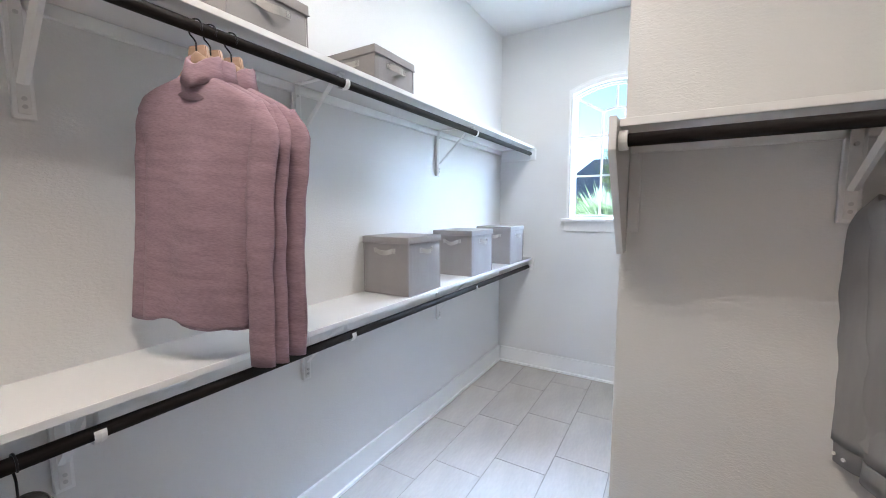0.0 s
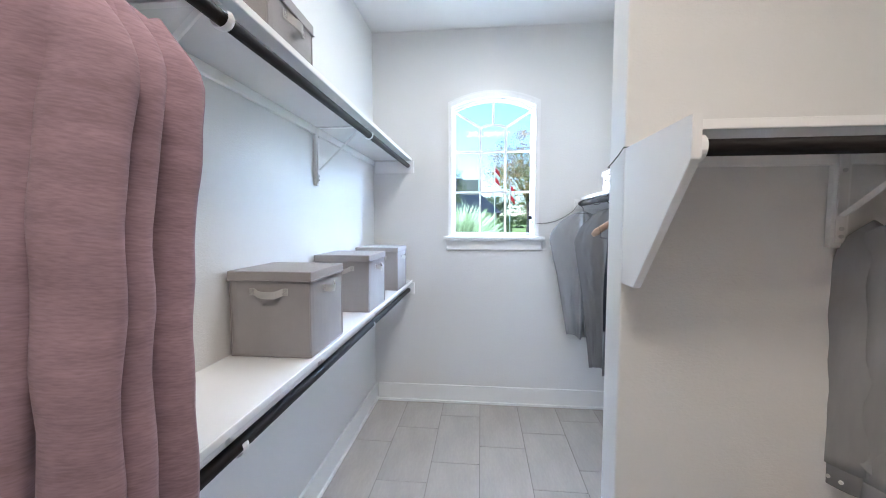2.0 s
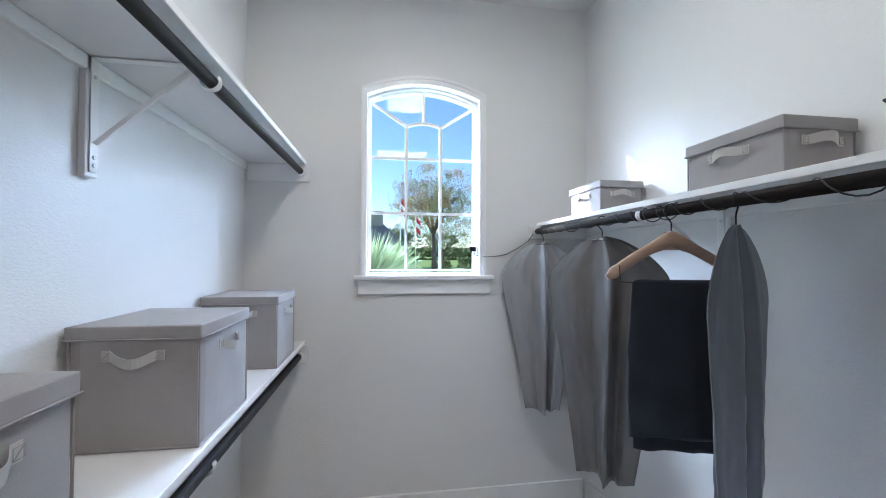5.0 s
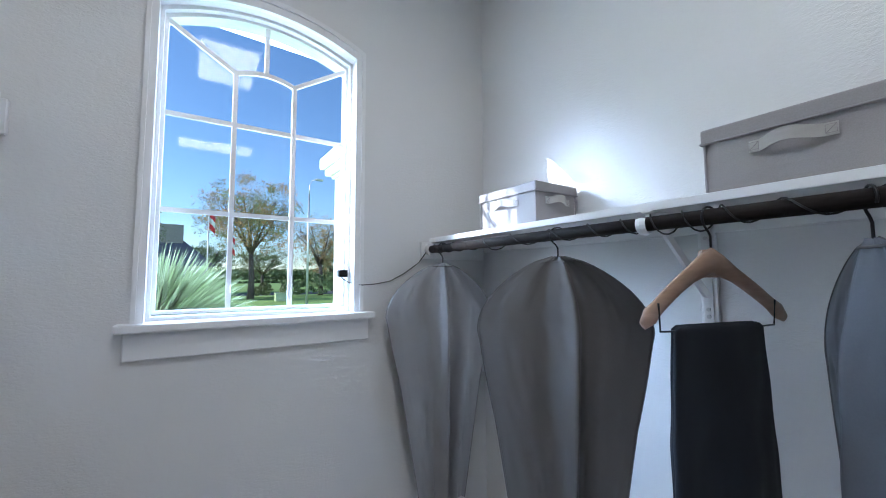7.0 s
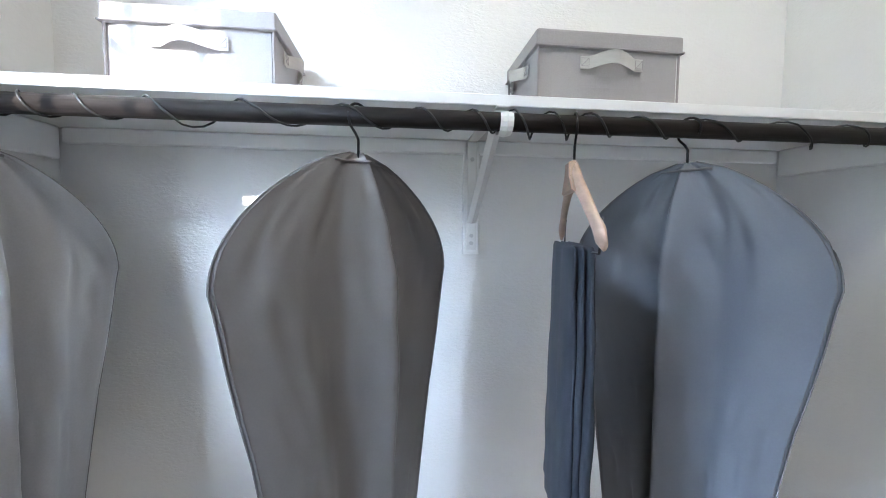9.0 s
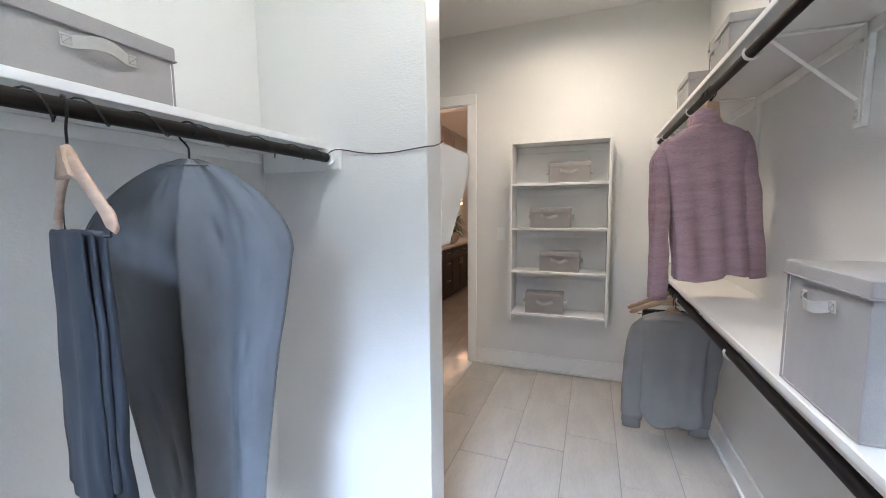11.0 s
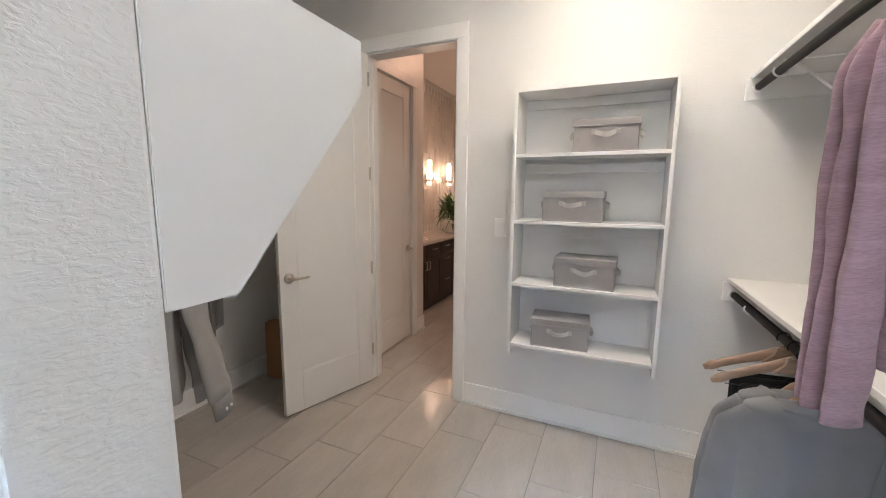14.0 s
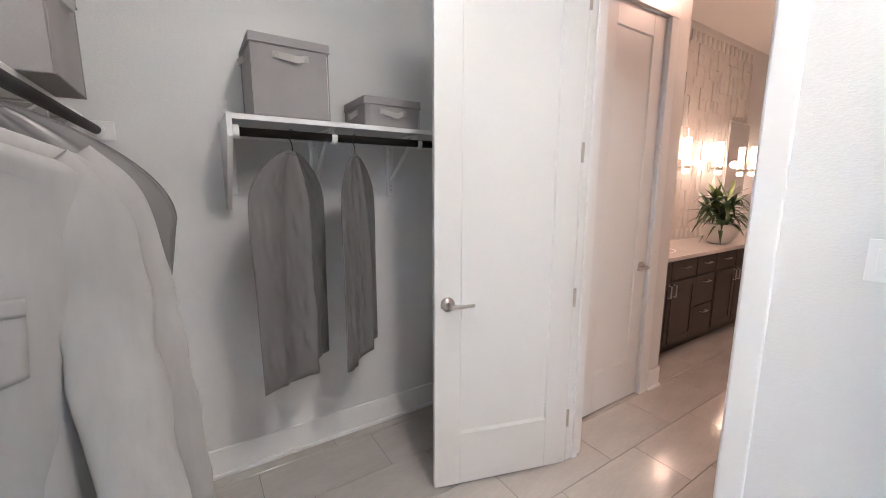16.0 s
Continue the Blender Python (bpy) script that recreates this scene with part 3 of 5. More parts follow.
TALL, LOW = "tall lidded grey fabric storage box on the lower shelf", "low lidded grey fabric storage box on a shelf"
storage_box(TALL, -1.218, 1.758, LT, 0.298, 0.315, 0.305, 0.5)
storage_box(TALL, -1.215, 2.465, LT, 0.298, 0.325, 0.305, -0.6)
storage_box(TALL, -1.213, 3.135, LT, 0.298, 0.325, 0.305, 0.8)
storage_box("low lidded grey fabric storage box on the upper shelf", -1.215, 1.515, UT, 0.29, 0.30, 0.145, 90.6)
storage_box("low lidded grey fabric storage box on the upper shelf", -1.215, 0.88, UT, 0.29, 0.30, 0.145, 90 - 1.0)
storage_box("low lidded grey fabric storage box on the upper shelf", -1.215, 0.21, UT, 0.29, 0.30, 0.145, 90)
# window bay shelf
storage_box("low lidded grey fabric storage box in the sun", 0.485, 3.092, ST, 0.305, 0.22, 0.16, -90)
storage_box("low lidded grey fabric storage box on the bay shelf", 0.490, 2.26, ST, 0.32, 0.225, 0.165, -90)
# partition shelf and shelf behind the door
storage_box("tall lidded grey fabric storage box above the hanging shirts", 1.505, 1.255, ST, 0.345, 0.315, 0.305, 0)
storage_box("tall lidded grey fabric storage box behind the door", 1.81, 0.465, ST, 0.30, 0.30, 0.305, -90)
storage_box("low lidded grey fabric storage box behind the door", 1.84, 0.0, ST, 0.29, 0.27, 0.14, -90)


# ---- wall shelf unit beside the door ----
def shelf_unit():
    x0, x1, yf, zb, zt = -0.742, 0.042, -0.462, 0.516, 2.020
    u = thing("bookcase", "white open wall-hung shelf unit with four compartments", "shelf unit", pose(0, 0, 0))
    for name, a, b in (("side_panel", x0, x0 + 0.019), ("side_panel", x1 - 0.019, x1)):
        part(name, box(a, b, YS + G, yf, zb, zt, 0.002, 1), M_shelf, u)
    part("top_panel", box(x0 + 0.0192, x1 - 0.0192, YS + G, yf - 0.001, zt - 0.019, zt - 0.0005, 0.002), M_shelf, u)
    for z in (0.588, 0.950, 1.312, 1.677):
        part("shelf_board", box(x0 + 0.0192, x1 - 0.0192, YS + G, yf - 0.001, z - 0.019, z, 0.002), M_shelf, u)
        part("back_rail", box(x0 + 0.0192, x1 - 0.0192, YS + G, YS + 0.014, z + 0.27, z + 0.3235, 0.002), M_shelf, u)
    return (0.588, 0.950, 1.312, 1.677)


for z, xc, yaw in zip(shelf_unit(), (-0.245, -0.365, -0.285, -0.425), (184, 178, 179, 181)):
    storage_box("small lidded grey fabric storage box on the wall unit", xc, -0.578, z, 0.314, 0.190, 0.166, yaw, 0.037)


# ---- doors ----
def door_leaf(name, label, width, height, hand):
    """A one-panel door; local x runs from the hinge to the free edge, thick along y about 0."""
    d = thing(name, label, "door", kind="structure")
    t = 0.035
    st, top, bot = 0.122, 0.125, 0.276
    for nm, a in (("stile", (0, st, 0.012, height)), ("stile", (width - st, width, 0.012, height)),
                  ("rail", (st + .0003, width - st - .0003, 0.012, bot)), ("rail", (st + .0003, width - st - .0003, height - top, height))):
        part(nm, box(a[0], a[1], -t / 2, t / 2, a[2], a[3], 0.0015), M_door, d)
    # recessed flat panel with a sloped moulding
    part("panel", box(st - 0.006, width - st + 0.006, -t / 2 + 0.0078, t / 2 - 0.0078, bot - 0.006, height - top + 0.006), M_door, d)
    for s in (-1, 1):
        bm = bmesh.new()
        xa, xb, za, zb = st, width - st, bot, height - top
        y_out, y_in = s * (t / 2 - 0.0006), s * (t / 2 - 0.0076)
        o = [(xa, za), (xb, za), (xb, zb), (xa, zb)]
        i_ = [(xa + .006, za + .013), (xb - .006, za + .013), (xb - .006, zb - .006), (xa + .006, zb - .006)]
        vo = [bm.verts.new((x, y_out, z)) for x, z in o]
        vi = [bm.verts.new((x, y_in, z)) for x, z in i_]
        for k in range(4):
            bm.faces.new((vo[k], vo[(k + 1) % 4], vi[(k + 1) % 4], vi[k]))
        back = [bm.verts.new((x, y_in, z)) for x, z in o]
        for k in range(4):
            bm.faces.new((vo[(k + 1) % 4], vo[k], back[k], back[(k + 1) % 4]))
        bmesh.ops.recalc_face_normals(bm, faces=bm.faces)
        part("moulding", bm, M_door, d)
    hx = width - 0.06
    for s in (-1, 1):
        hd = part("door_handle", tube([(hx, s * (t / 2 + 0.0002), 0.922), (hx, s * (t / 2 + 0.010), 0.922)], 0.032, 24), M_nickel, d, "satin nickel lever handle", True)
        part("neck", tube([(hx, s * (t / 2 + 0.0102), 0.922), (hx, s * (t / 2 + 0.052), 0.922)], 0.0105, 12), M_nickel, hd, "", True)
        part("lever", tube([(hx + 0.008, s * (t / 2 + 0.05), 0.922), (hx - 0.02, s * (t / 2 + 0.052), 0.922), (hx - 0.06, s * (t / 2 + 0.052), 0.921), (hx - 0.112, s * (t / 2 + 0.047), 0.921)],
                           [0.0095, 0.0095, 0.0085, 0.0075], 10, flat=0.8), M_nickel, hd, "", True)
    part("latch_plate", box(width - 0.0005, width + 0.0015, -0.0125, 0.0125, 0.893, 0.950), M_nickel, d, "nickel latch plate")
    for z in (0.22, 0.86, 1.55, 2.2):
        part("hinge", tube([(-0.004, hand * (t / 2 + 0.004), z), (-0.004, hand * (t / 2 + 0.004), z + 0.09)], 0.007, 10), M_nickel, d, "nickel hinge", True)
    return d


dv = Vector((1.368 - 1.158, -0.026 + 0.690, 0))
d1 = door_leaf("door_1", "white one-panel door standing open into the closet", 0.70, 2.415, 1)
d1.matrix_world = pose(1.168, -0.690, 0, 0, 0, math.degrees(math.atan2(dv.y, dv.x)))
d2 = door_leaf("door_2", "white one-panel door, closed, in the passage wall", 0.605, 2.445, 1)
d2.matrix_world = pose(1.372, -1.06, 0, 0, 0, -90)


def casing_set(name, label, bars):
    c = thing(name, label, "door frame", kind="structure")
    for nm, b in bars:
        part(nm, box(*b, 0.003, 1), M_trim, c)


cw = 0.075
for s, y0, y1 in ((1, YS + G, YS + 0.018), (-1, YS - T - 0.018, YS - T - G)):
    bars = [("casing", (DX0 - cw, DX0 + 0.004, y0, y1, 0, DZ - 0.005)), ("casing", (DX1 - 0.004, DX1 + cw, y0, y1, 0, DZ - 0.005)), ("head_casing", (DX0 - cw, DX1 + cw, y0, y1, DZ - 0.0045, DZ + 0.085))]
    casing_set("trim", "white painted door casing", bars)
casing_set("door_jamb", "white painted door jamb with stop", [
    ("jamb", (DX0 + G, DX0 + 0.015, YS - T + G, YS - G, 0, DZ - G)), ("jamb", (DX1 - 0.015, DX1 - G, YS - T + G, YS - G, 0, DZ - G)),
    ("head_jamb", (DX0 + 0.0155, DX1 - 0.0155, YS - T + G, YS - G, DZ - 0.015, DZ - G)),
    ("stop", (DX0 + 0.0155, DX0 + 0.027, YS - 0.085, YS - 0.045, 0, DZ - 0.0155)), ("stop", (DX1 - 0.027, DX1 - 0.0155, YS - 0.085, YS - 0.045, 0, DZ - 0.0155))])
casing_set("trim", "white painted casing of the passage door", [
    ("casing", (1.327, 1.3445, -1.765, -1.680, 0, 2.45)), ("casing", (1.327, 1.3445, -1.045, -0.965, 0, 2.45)), ("head_casing", (1.327, 1.3445, -1.765, -0.965, 2.4505, 2.54))])
casing_set("door_jamb", "white painted jamb of the passage door", [
    ("jamb", (1.345, 1.44, -1.694, -1.678, 0, 2.465)), ("jamb", (1.345, 1.44, -1.05, -1.034, 0, 2.465)), ("head_jamb", (1.345, 1.44, -1.6775, -1.0505, 2.449, 2.465))])
structure("wall_passage_side", box(1.345, 1.60, -1.033, YS - T - 0.019, 0, 2.475), M_wall, "white plaster wall beside the doorway")

sw = thing("light_switch", "white rocker light switch on the wall", "light switch", pose(0.169, YS + G, 1.244))
part("plate", box(-0.037, 0.037, 0, 0.008, -0.058, 0.058, 0.002, 2), M_switch, sw)
part("rocker", box(-0.0165, 0.0165, 0.0082, 0.0125, -0.033, 0.033, 0.0015, 2), M_switch, sw)

cb = thing("cardboard_box", "brown cardboard box leaning behind the open door", "cardboard box", pose(1.80, -0.53, 0.002, 0, 0, 8))
part("carton", box(-0.16, 0.16, -0.13, 0.13, 0, 0.45, 0.004), M_cardboard, cb)
part("tape", box(-0.1605, 0.1605, -0.025, 0.025, 0.4502, 0.4508), M_boxtape, cb, "clear packing tape")


# ---- clothes ----
from mathutils.bvhtree import BVHTree


def shell(rows, n=56, folds=0.0, seed=0, freq=5, hem_wave=0.0, sharp=0.6):
    """A hanging cloth shell, open below. rows: (z, half width, half depth, centre x, fold share)."""
    rng = random.Random(seed)
    terms = [(freq * rng.uniform(0.6, 1.5), rng.uniform(0, 6.28), rng.uniform(0.4, 1.0)) for _ in range(3)]
    bm = bmesh.new()
    rings = []
    for j, (z, a, d, cx, share) in enumerate(rows):
        ring = []
        for k in range(n):
            th = math.tau * k / n
            c, s = math.cos(th), math.sin(th)
            x = a * math.copysign(abs(c) ** 0.8, c)
            y = d * math.copysign(abs(s) ** 0.75, s)
            u = x / max(a, 1e-4)
            w = 0.0
            for f, p, g in terms:
                q = math.sin(f * u * 1.6 + p + (2.1 if s > 0 else 0) + 0.7 * math.sin(3 * z + p))
                w += g * (math.copysign(abs(q) ** sharp, q))
            y += folds * share * w * (1 - 0.75 * u * u)
            zz = z
            if hem_wave and j >= len(rows) - 3:
                zz += hem_wave * math.sin(5 * u + seed) * (j - len(rows) + 4) / 3
            x += 0.004 * share * noise.noise(Vector((u * 2, z * 6, seed)))
            y += 0.006 * share * noise.noise(Vector((u * 4 + s, z * 9, seed + 7)))
            ring.append(bm.verts.new((cx + x, y, zz)))
        rings.append(ring)
    for r0, r1 in zip(rings, rings[1:]):
        for k in range(n):
            bm.faces.new((r0[k], r1[k], r1[(k + 1) % n], r0[(k + 1) % n]))
    return bm, rings


def lerp_rows(keys, count):
    """keys: (t, z, half width, half depth, centre x, fold share), t from 0 to 1."""
    out = []
    for i in range(count):
        t = i / (count - 1)
        for k0, k1 in zip(keys, keys[1:]):
            if t <= k1[0] + 1e-9:
                f = (t - k0[0]) / (k1[0] - k0[0])
                f = f * f * (3 - 2 * f) * 0.4 + f * 0.6
                out.append(tuple(p + (q - p) * f for p, q in zip(k0[1:], k1[1:])))
                break
    return out


def thick(ob, t=0.0025):
    s = ob.modifiers.new("cloth", "SOLIDIFY")
    s.thickness, s.offset = t, -1
    return ob


def hook_pts(drop):
    """Wire over the rod at the origin and down to the hanger's neck."""
    pts = [(0.0215 * math.cos(radians(a)), 0, 0.0215 * math.sin(radians(a))) for a in range(-30, 191, 20)]
    return pts + [(-0.017, 0, -0.018), (-0.006, 0, -0.030), (0, 0, -0.040), (0, 0, -drop)]


def hanger(x, y, z, yaw, drop=0.062, span=0.215, dip=0.085, bar=True, plank=False, label="pale wooden clothes hanger with a black wire hook"):
    h = thing("clothes_hanger", label, "clothes hanger", pose(x, y, z, 0, 0, yaw), "wooden hangers")
    part("hook", tube(hook_pts(drop + 0.01), 0.0024, 7), M_hook, h, "black wire hook", True)
    pts, rad = [], []
    for i in range(-10, 11):
        u = i / 10
        k = abs(u)
        pts.append((u * span, -0.010 * k * k, -drop - 0.006 - dip * (0.72 * k + 0.28 * k ** 2.2)))
        rad.append(0.0085 + 0.005 * max(0, 1 - 3.2 * k) + 0.002 * (1 - k) + (0.002 if k > 0.85 else 0) - (0.005 if k > 0.97 else 0))
    if plank:
        pts = [(p[0], p[1], -drop - 0.006 - dip * (0.94 * abs(p[0] / span) + 0.06 * abs(p[0] / span) ** 2) - 0.004 * (abs(p[0]) < 0.01)) for p in pts]
        rad = [r * 0.82 for r in rad]
    part("arm", tube(pts, [r * 0.72 for r in rad], 12, side=(0, 1, 0), flat=2.5), M_hanger, h, "", True)
    if bar:
        part("neck_block", prism([(-0.021, -drop + 0.016), (0.021, -drop + 0.016), (0.030, -drop - 0.010), (0.062, -drop - 0.042), (-0.062, -drop - 0.042), (-0.030, -drop - 0.010)], 0.013, 0.0025), M_hanger, h)
        part("bar", tube([(-span * 0.82, -0.014, -drop - dip * 0.72), (-span * 0.80, -0.012, -drop - dip * 1.15), (0, -0.008, -drop - dip * 1.2), (span * 0.80, -0.012, -drop - dip * 1.15), (span * 0.82, -0.014, -drop - dip * 0.72)], 0.002, 6), M_hook, h, "black trouser bar", True)
    return h


def garment_bag(label, x, y, z, left, right, bottom, low=0.5, depth=0.045, seed=1, ridge=0.035, slant=0.0, cloth=None, crease=0.12, lay=1, second=0.0):
    """A cloth garment cover on a hanger. left, right: the ways from its middle to its two side seams, in the plan; bottom: how far its hem lies under the rod."""
    L, R = Vector((*left, 0)), Vector((*right, 0))
    face = Vector((-(R - L).y, (R - L).x, 0)).normalized() * -1     # the way that the front looks
    yaw = math.degrees(math.atan2((R - L).y, (R - L).x))
    hk = thing("clothes_hanger", "wire hook of a hanger inside a garment cover", "clothes hanger", pose(x, y, z, 0, 0, yaw), "wooden hangers")
    part("hook", tube(hook_pts(0.075), 0.0024, 7), M_hook, hk, "black wire hook", True)
    g = thing("garment_bag", label, "garment bag", pose(x, y, z), "garment bags")
    za, zs = -0.064, -0.285
    rng = random.Random(seed)
    ph = [rng.uniform(0, 6.28) for _ in range(6)]
    rows = []
    for i in range(16):
        t = i / 15
        rows.append((za + (zs - za) * t, 0.07 + 0.93 * math.sin(math.pi / 2 * t) ** 0.68, 0.22 + t * 0.53))
    for i in range(1, 31):
        t = i / 30
        rows.append((zs + (-bottom - zs) * t, 1 + (low - 1) * t ** 0.85 + 0.02 * math.sin(math.pi * min(1, t * 3)), 0.75 + 0.25 * min(1, 1.6 * t)))
    bm = bmesh.new()
    n = 73
    rings = []
    for j, (zz, w, share) in enumerate(rows):
        down = j / (len(rows) - 1)
        sides = []
        for sgn in (1, -1):
            line = []
            for k in range(n):
                u = -1 + 2 * k / (n - 1)
                s1, s2 = (u + math.sqrt(u * u + 0.012)) / 2, (-u + math.sqrt(u * u + 0.012)) / 2
                p = (R * s1 + L * s2) * w
                bulge = depth * min(1, w * 1.2) * max(0, 1 - u * u) ** 0.8 * 0.62 * (0.35 + 0.65 * share)
                f = 0.0
                # one sharp pleat fans out from the neck, a broad flank on one side and a steep drop on the other
                e = (u - crease - 0.02 * math.sin(3 * zz + ph[0])) * lay
                f += ridge * share * (math.exp(-abs(e / 0.115) ** 1.6) if e < 0 else math.exp(-(e / 0.03) ** 2) * 1.25 - 0.25)
                f -= ridge * 0.55 * share * math.exp(-((e - 0.13) / 0.12) ** 2) + ridge * 0.35 * share * math.exp(-((e + 0.42) / 0.16) ** 2)
                f += ridge * second * share * (math.exp(-((e - 0.42) / 0.13) ** 2))
                f += 0.011 * share * noise.noise(Vector((u * 2.0, zz * 2.5, seed))) + 0.005 * share * noise.noise(Vector((u * 5 + 3 * zz, zz * 6, seed + 3)))
                # short diagonal dents
                f -= 0.017 * share * max(0.0, noise.noise(Vector((u * 7 - 5 * zz, zz * 12 + 2 * u, seed + 9))) - 0.16)
                f -= 0.012 * share * max(0.0, noise.noise(Vector((u * 5 + 6 * zz, zz * 15, seed + 29))) - 0.2)
                edge = 1 - abs(u) ** 6
                p = p + face * (sgn * bulge + (f if sgn > 0 else f * 0.6) * edge)
                drop = 0.0
                if down > 0.9:
                    drop = (slant * u + 0.012 * math.sin(4 * u + ph[4])) * (down - 0.9) / 0.1
                line.append((p.x, p.y, zz + drop))
            sides.append(line)
        ring = [bm.verts.new(c) for c in sides[0]] + [bm.verts.new(c) for c in sides[1][::-1][1:-1]]
        rings.append(ring)
    m_ = len(rings[0])
    for r0, r1 in zip(rings, rings[1:]):
        for k in range(m_):
            bm.faces.new((r0[k], r1[k], r1[(k + 1) % m_], r0[(k + 1) % m_]))
    bmesh.ops.recalc_face_normals(bm, faces=bm.faces)
    seams = [[r[0].co.copy() for r in rings], [r[n - 1].co.copy() for r in rings]]
    stitches = [[r[k].co + face * 0.0006 for r in rings] for k in (1, n - 2)]
    neck = [rings[1][k].co + face * 0.002 for k in range(10, n - 10)]
    thick(part("cover", bm, cloth or M_bag, g, "", True), 0.0015)
    for pts in stitches:
        part("stitching", tube(pts, 0.0008, 5), M_bag_edge, g, "", True)
    for pts in seams:
        part("binding", tube(pts, 0.0013, 6), M_bag_edge, g, "darker bound seam", True)
    part("neck_band", tube(neck, 0.0028, 6), M_bag_edge, g, "", True)
    return g


def sleeve(pts, r0, r1, seed, flat=0.55, n=20, amp=0.006):
    """A sleeve as a squeezed tube with creases."""
    bm = bmesh.new()
    pts = [Vector(p) for p in pts]
    fine = []
    steps = 8
    for a, b in zip(pts, pts[1:]):
        fine += [a.lerp(b, i / steps) for i in range(steps)]
    fine.append(pts[-1])
    # round the corners of the line
    for _ in range(3):
        fine = [fine[0]] + [(fine[i - 1] + fine[i] * 2 + fine[i + 1]) / 4 for i in range(1, len(fine) - 1)] + [fine[-1]]
    rad = [r0 + (r1 - r0) * (i / (len(fine) - 1)) ** 0.8 for i in range(len(fine))]
    add_tube(bm, fine, rad, n, False, flat, side=(0, 1, 0) if flat > 1 else (1, 0, 0))
    for v in bm.verts:
        q = Vector((v.co.x * 9, v.co.y * 9, v.co.z * 12 + seed))
        v.co += Vector((noise.noise(q), noise.noise(q + Vector((9, 0, 0))), 0)) * amp
    return bm


def sweater(x, y, z, yaw, seed):
    hg = hanger(x, y, z, yaw, 0.074, 0.120, 0.14, False, True)
    part("neck_block", prism([(-0.026, -0.046), (0.026, -0.046), (0.038, -0.115), (-0.038, -0.115)], 0.015, 0.003), M_hanger, hg)
    s = thing("sweater", "mauve heathered knit turtleneck sweater on a wooden hanger", "sweater", pose(x, y, z, 0, 6.5, yaw) @ pose(0.034, 0, 0), "turtleneck sweaters")
    keys = [(0, -0.135, 0.058, 0.034, 0, 0.0), (0.06, -0.150, 0.095, 0.036, 0, 0.1), (0.12, -0.170, 0.145, 0.036, 0, 0.2), (0.18, -0.195, 0.186, 0.035, 0, 0.25), (0.24, -0.232, 0.206, 0.034, 0, 0.3),
            (0.36, -0.33, 0.176, 0.036, 0, 0.5), (0.65, -0.56, 0.168, 0.038, 0, 0.9), (1.0, -0.825, 0.172, 0.040, 0, 1.0)]
    bm, _ = shell(lerp_rows(keys, 44), 64, 0.010, seed, 4.0, 0.010, 1.0)
    thick(part("torso", bm, M_pink, s, "", True), 0.002)
    # folded collar
    bm = bmesh.new()
    rings = []
    for zz, a, d in ((-0.172, 0.078, 0.038), (-0.145, 0.052, 0.034), (-0.112, 0.041, 0.030), (-0.086, 0.038, 0.029), (-0.076, 0.040, 0.031), (-0.080, 0.044, 0.035), (-0.108, 0.049, 0.039), (-0.140, 0.058, 0.043)):
        ring = []
        for k in range(28):
            th = math.tau * k / 28
            dip = 0.036 * math.exp(-((k / 28 - 0.75) / 0.11) ** 2) + 0.005 * math.sin(3 * th + seed)
            ring.append(bm.verts.new((a * math.cos(th), d * math.sin(th) - 0.004, zz - dip)))
        rings.append(ring)
    for r0, r1 in zip(rings, rings[1:]):
        for k in range(28):
            bm.faces.new((r0[k], r0[(k + 1) % 28], r1[(k + 1) % 28], r1[k]))
    bmesh.ops.recalc_face_normals(bm, faces=bm.faces)
    thick(part("collar", bm, M_pink, s, "folded turtleneck collar", True), 0.002)
    for e in (-1, 1):
        if e > 0:
            pts = [(0.150, -0.004, -0.205), (0.200, -0.008, -0.262), (0.203, -0.022, -0.42), (0.218, -0.028, -0.62), (0.246, -0.030, -0.905)]
        else:
            pts = [(-0.150, 0, -0.205), (-0.180, 0.004, -0.262), (-0.188, 0.012, -0.42), (-0.192, 0.016, -0.60), (-0.196, 0.016, -0.850)]
        thick(part("sleeve", sleeve(pts, 0.040, 0.039, seed + e, 0.42, 24, 0.0065), M_pink, s, "", True), 0.002)
    return s


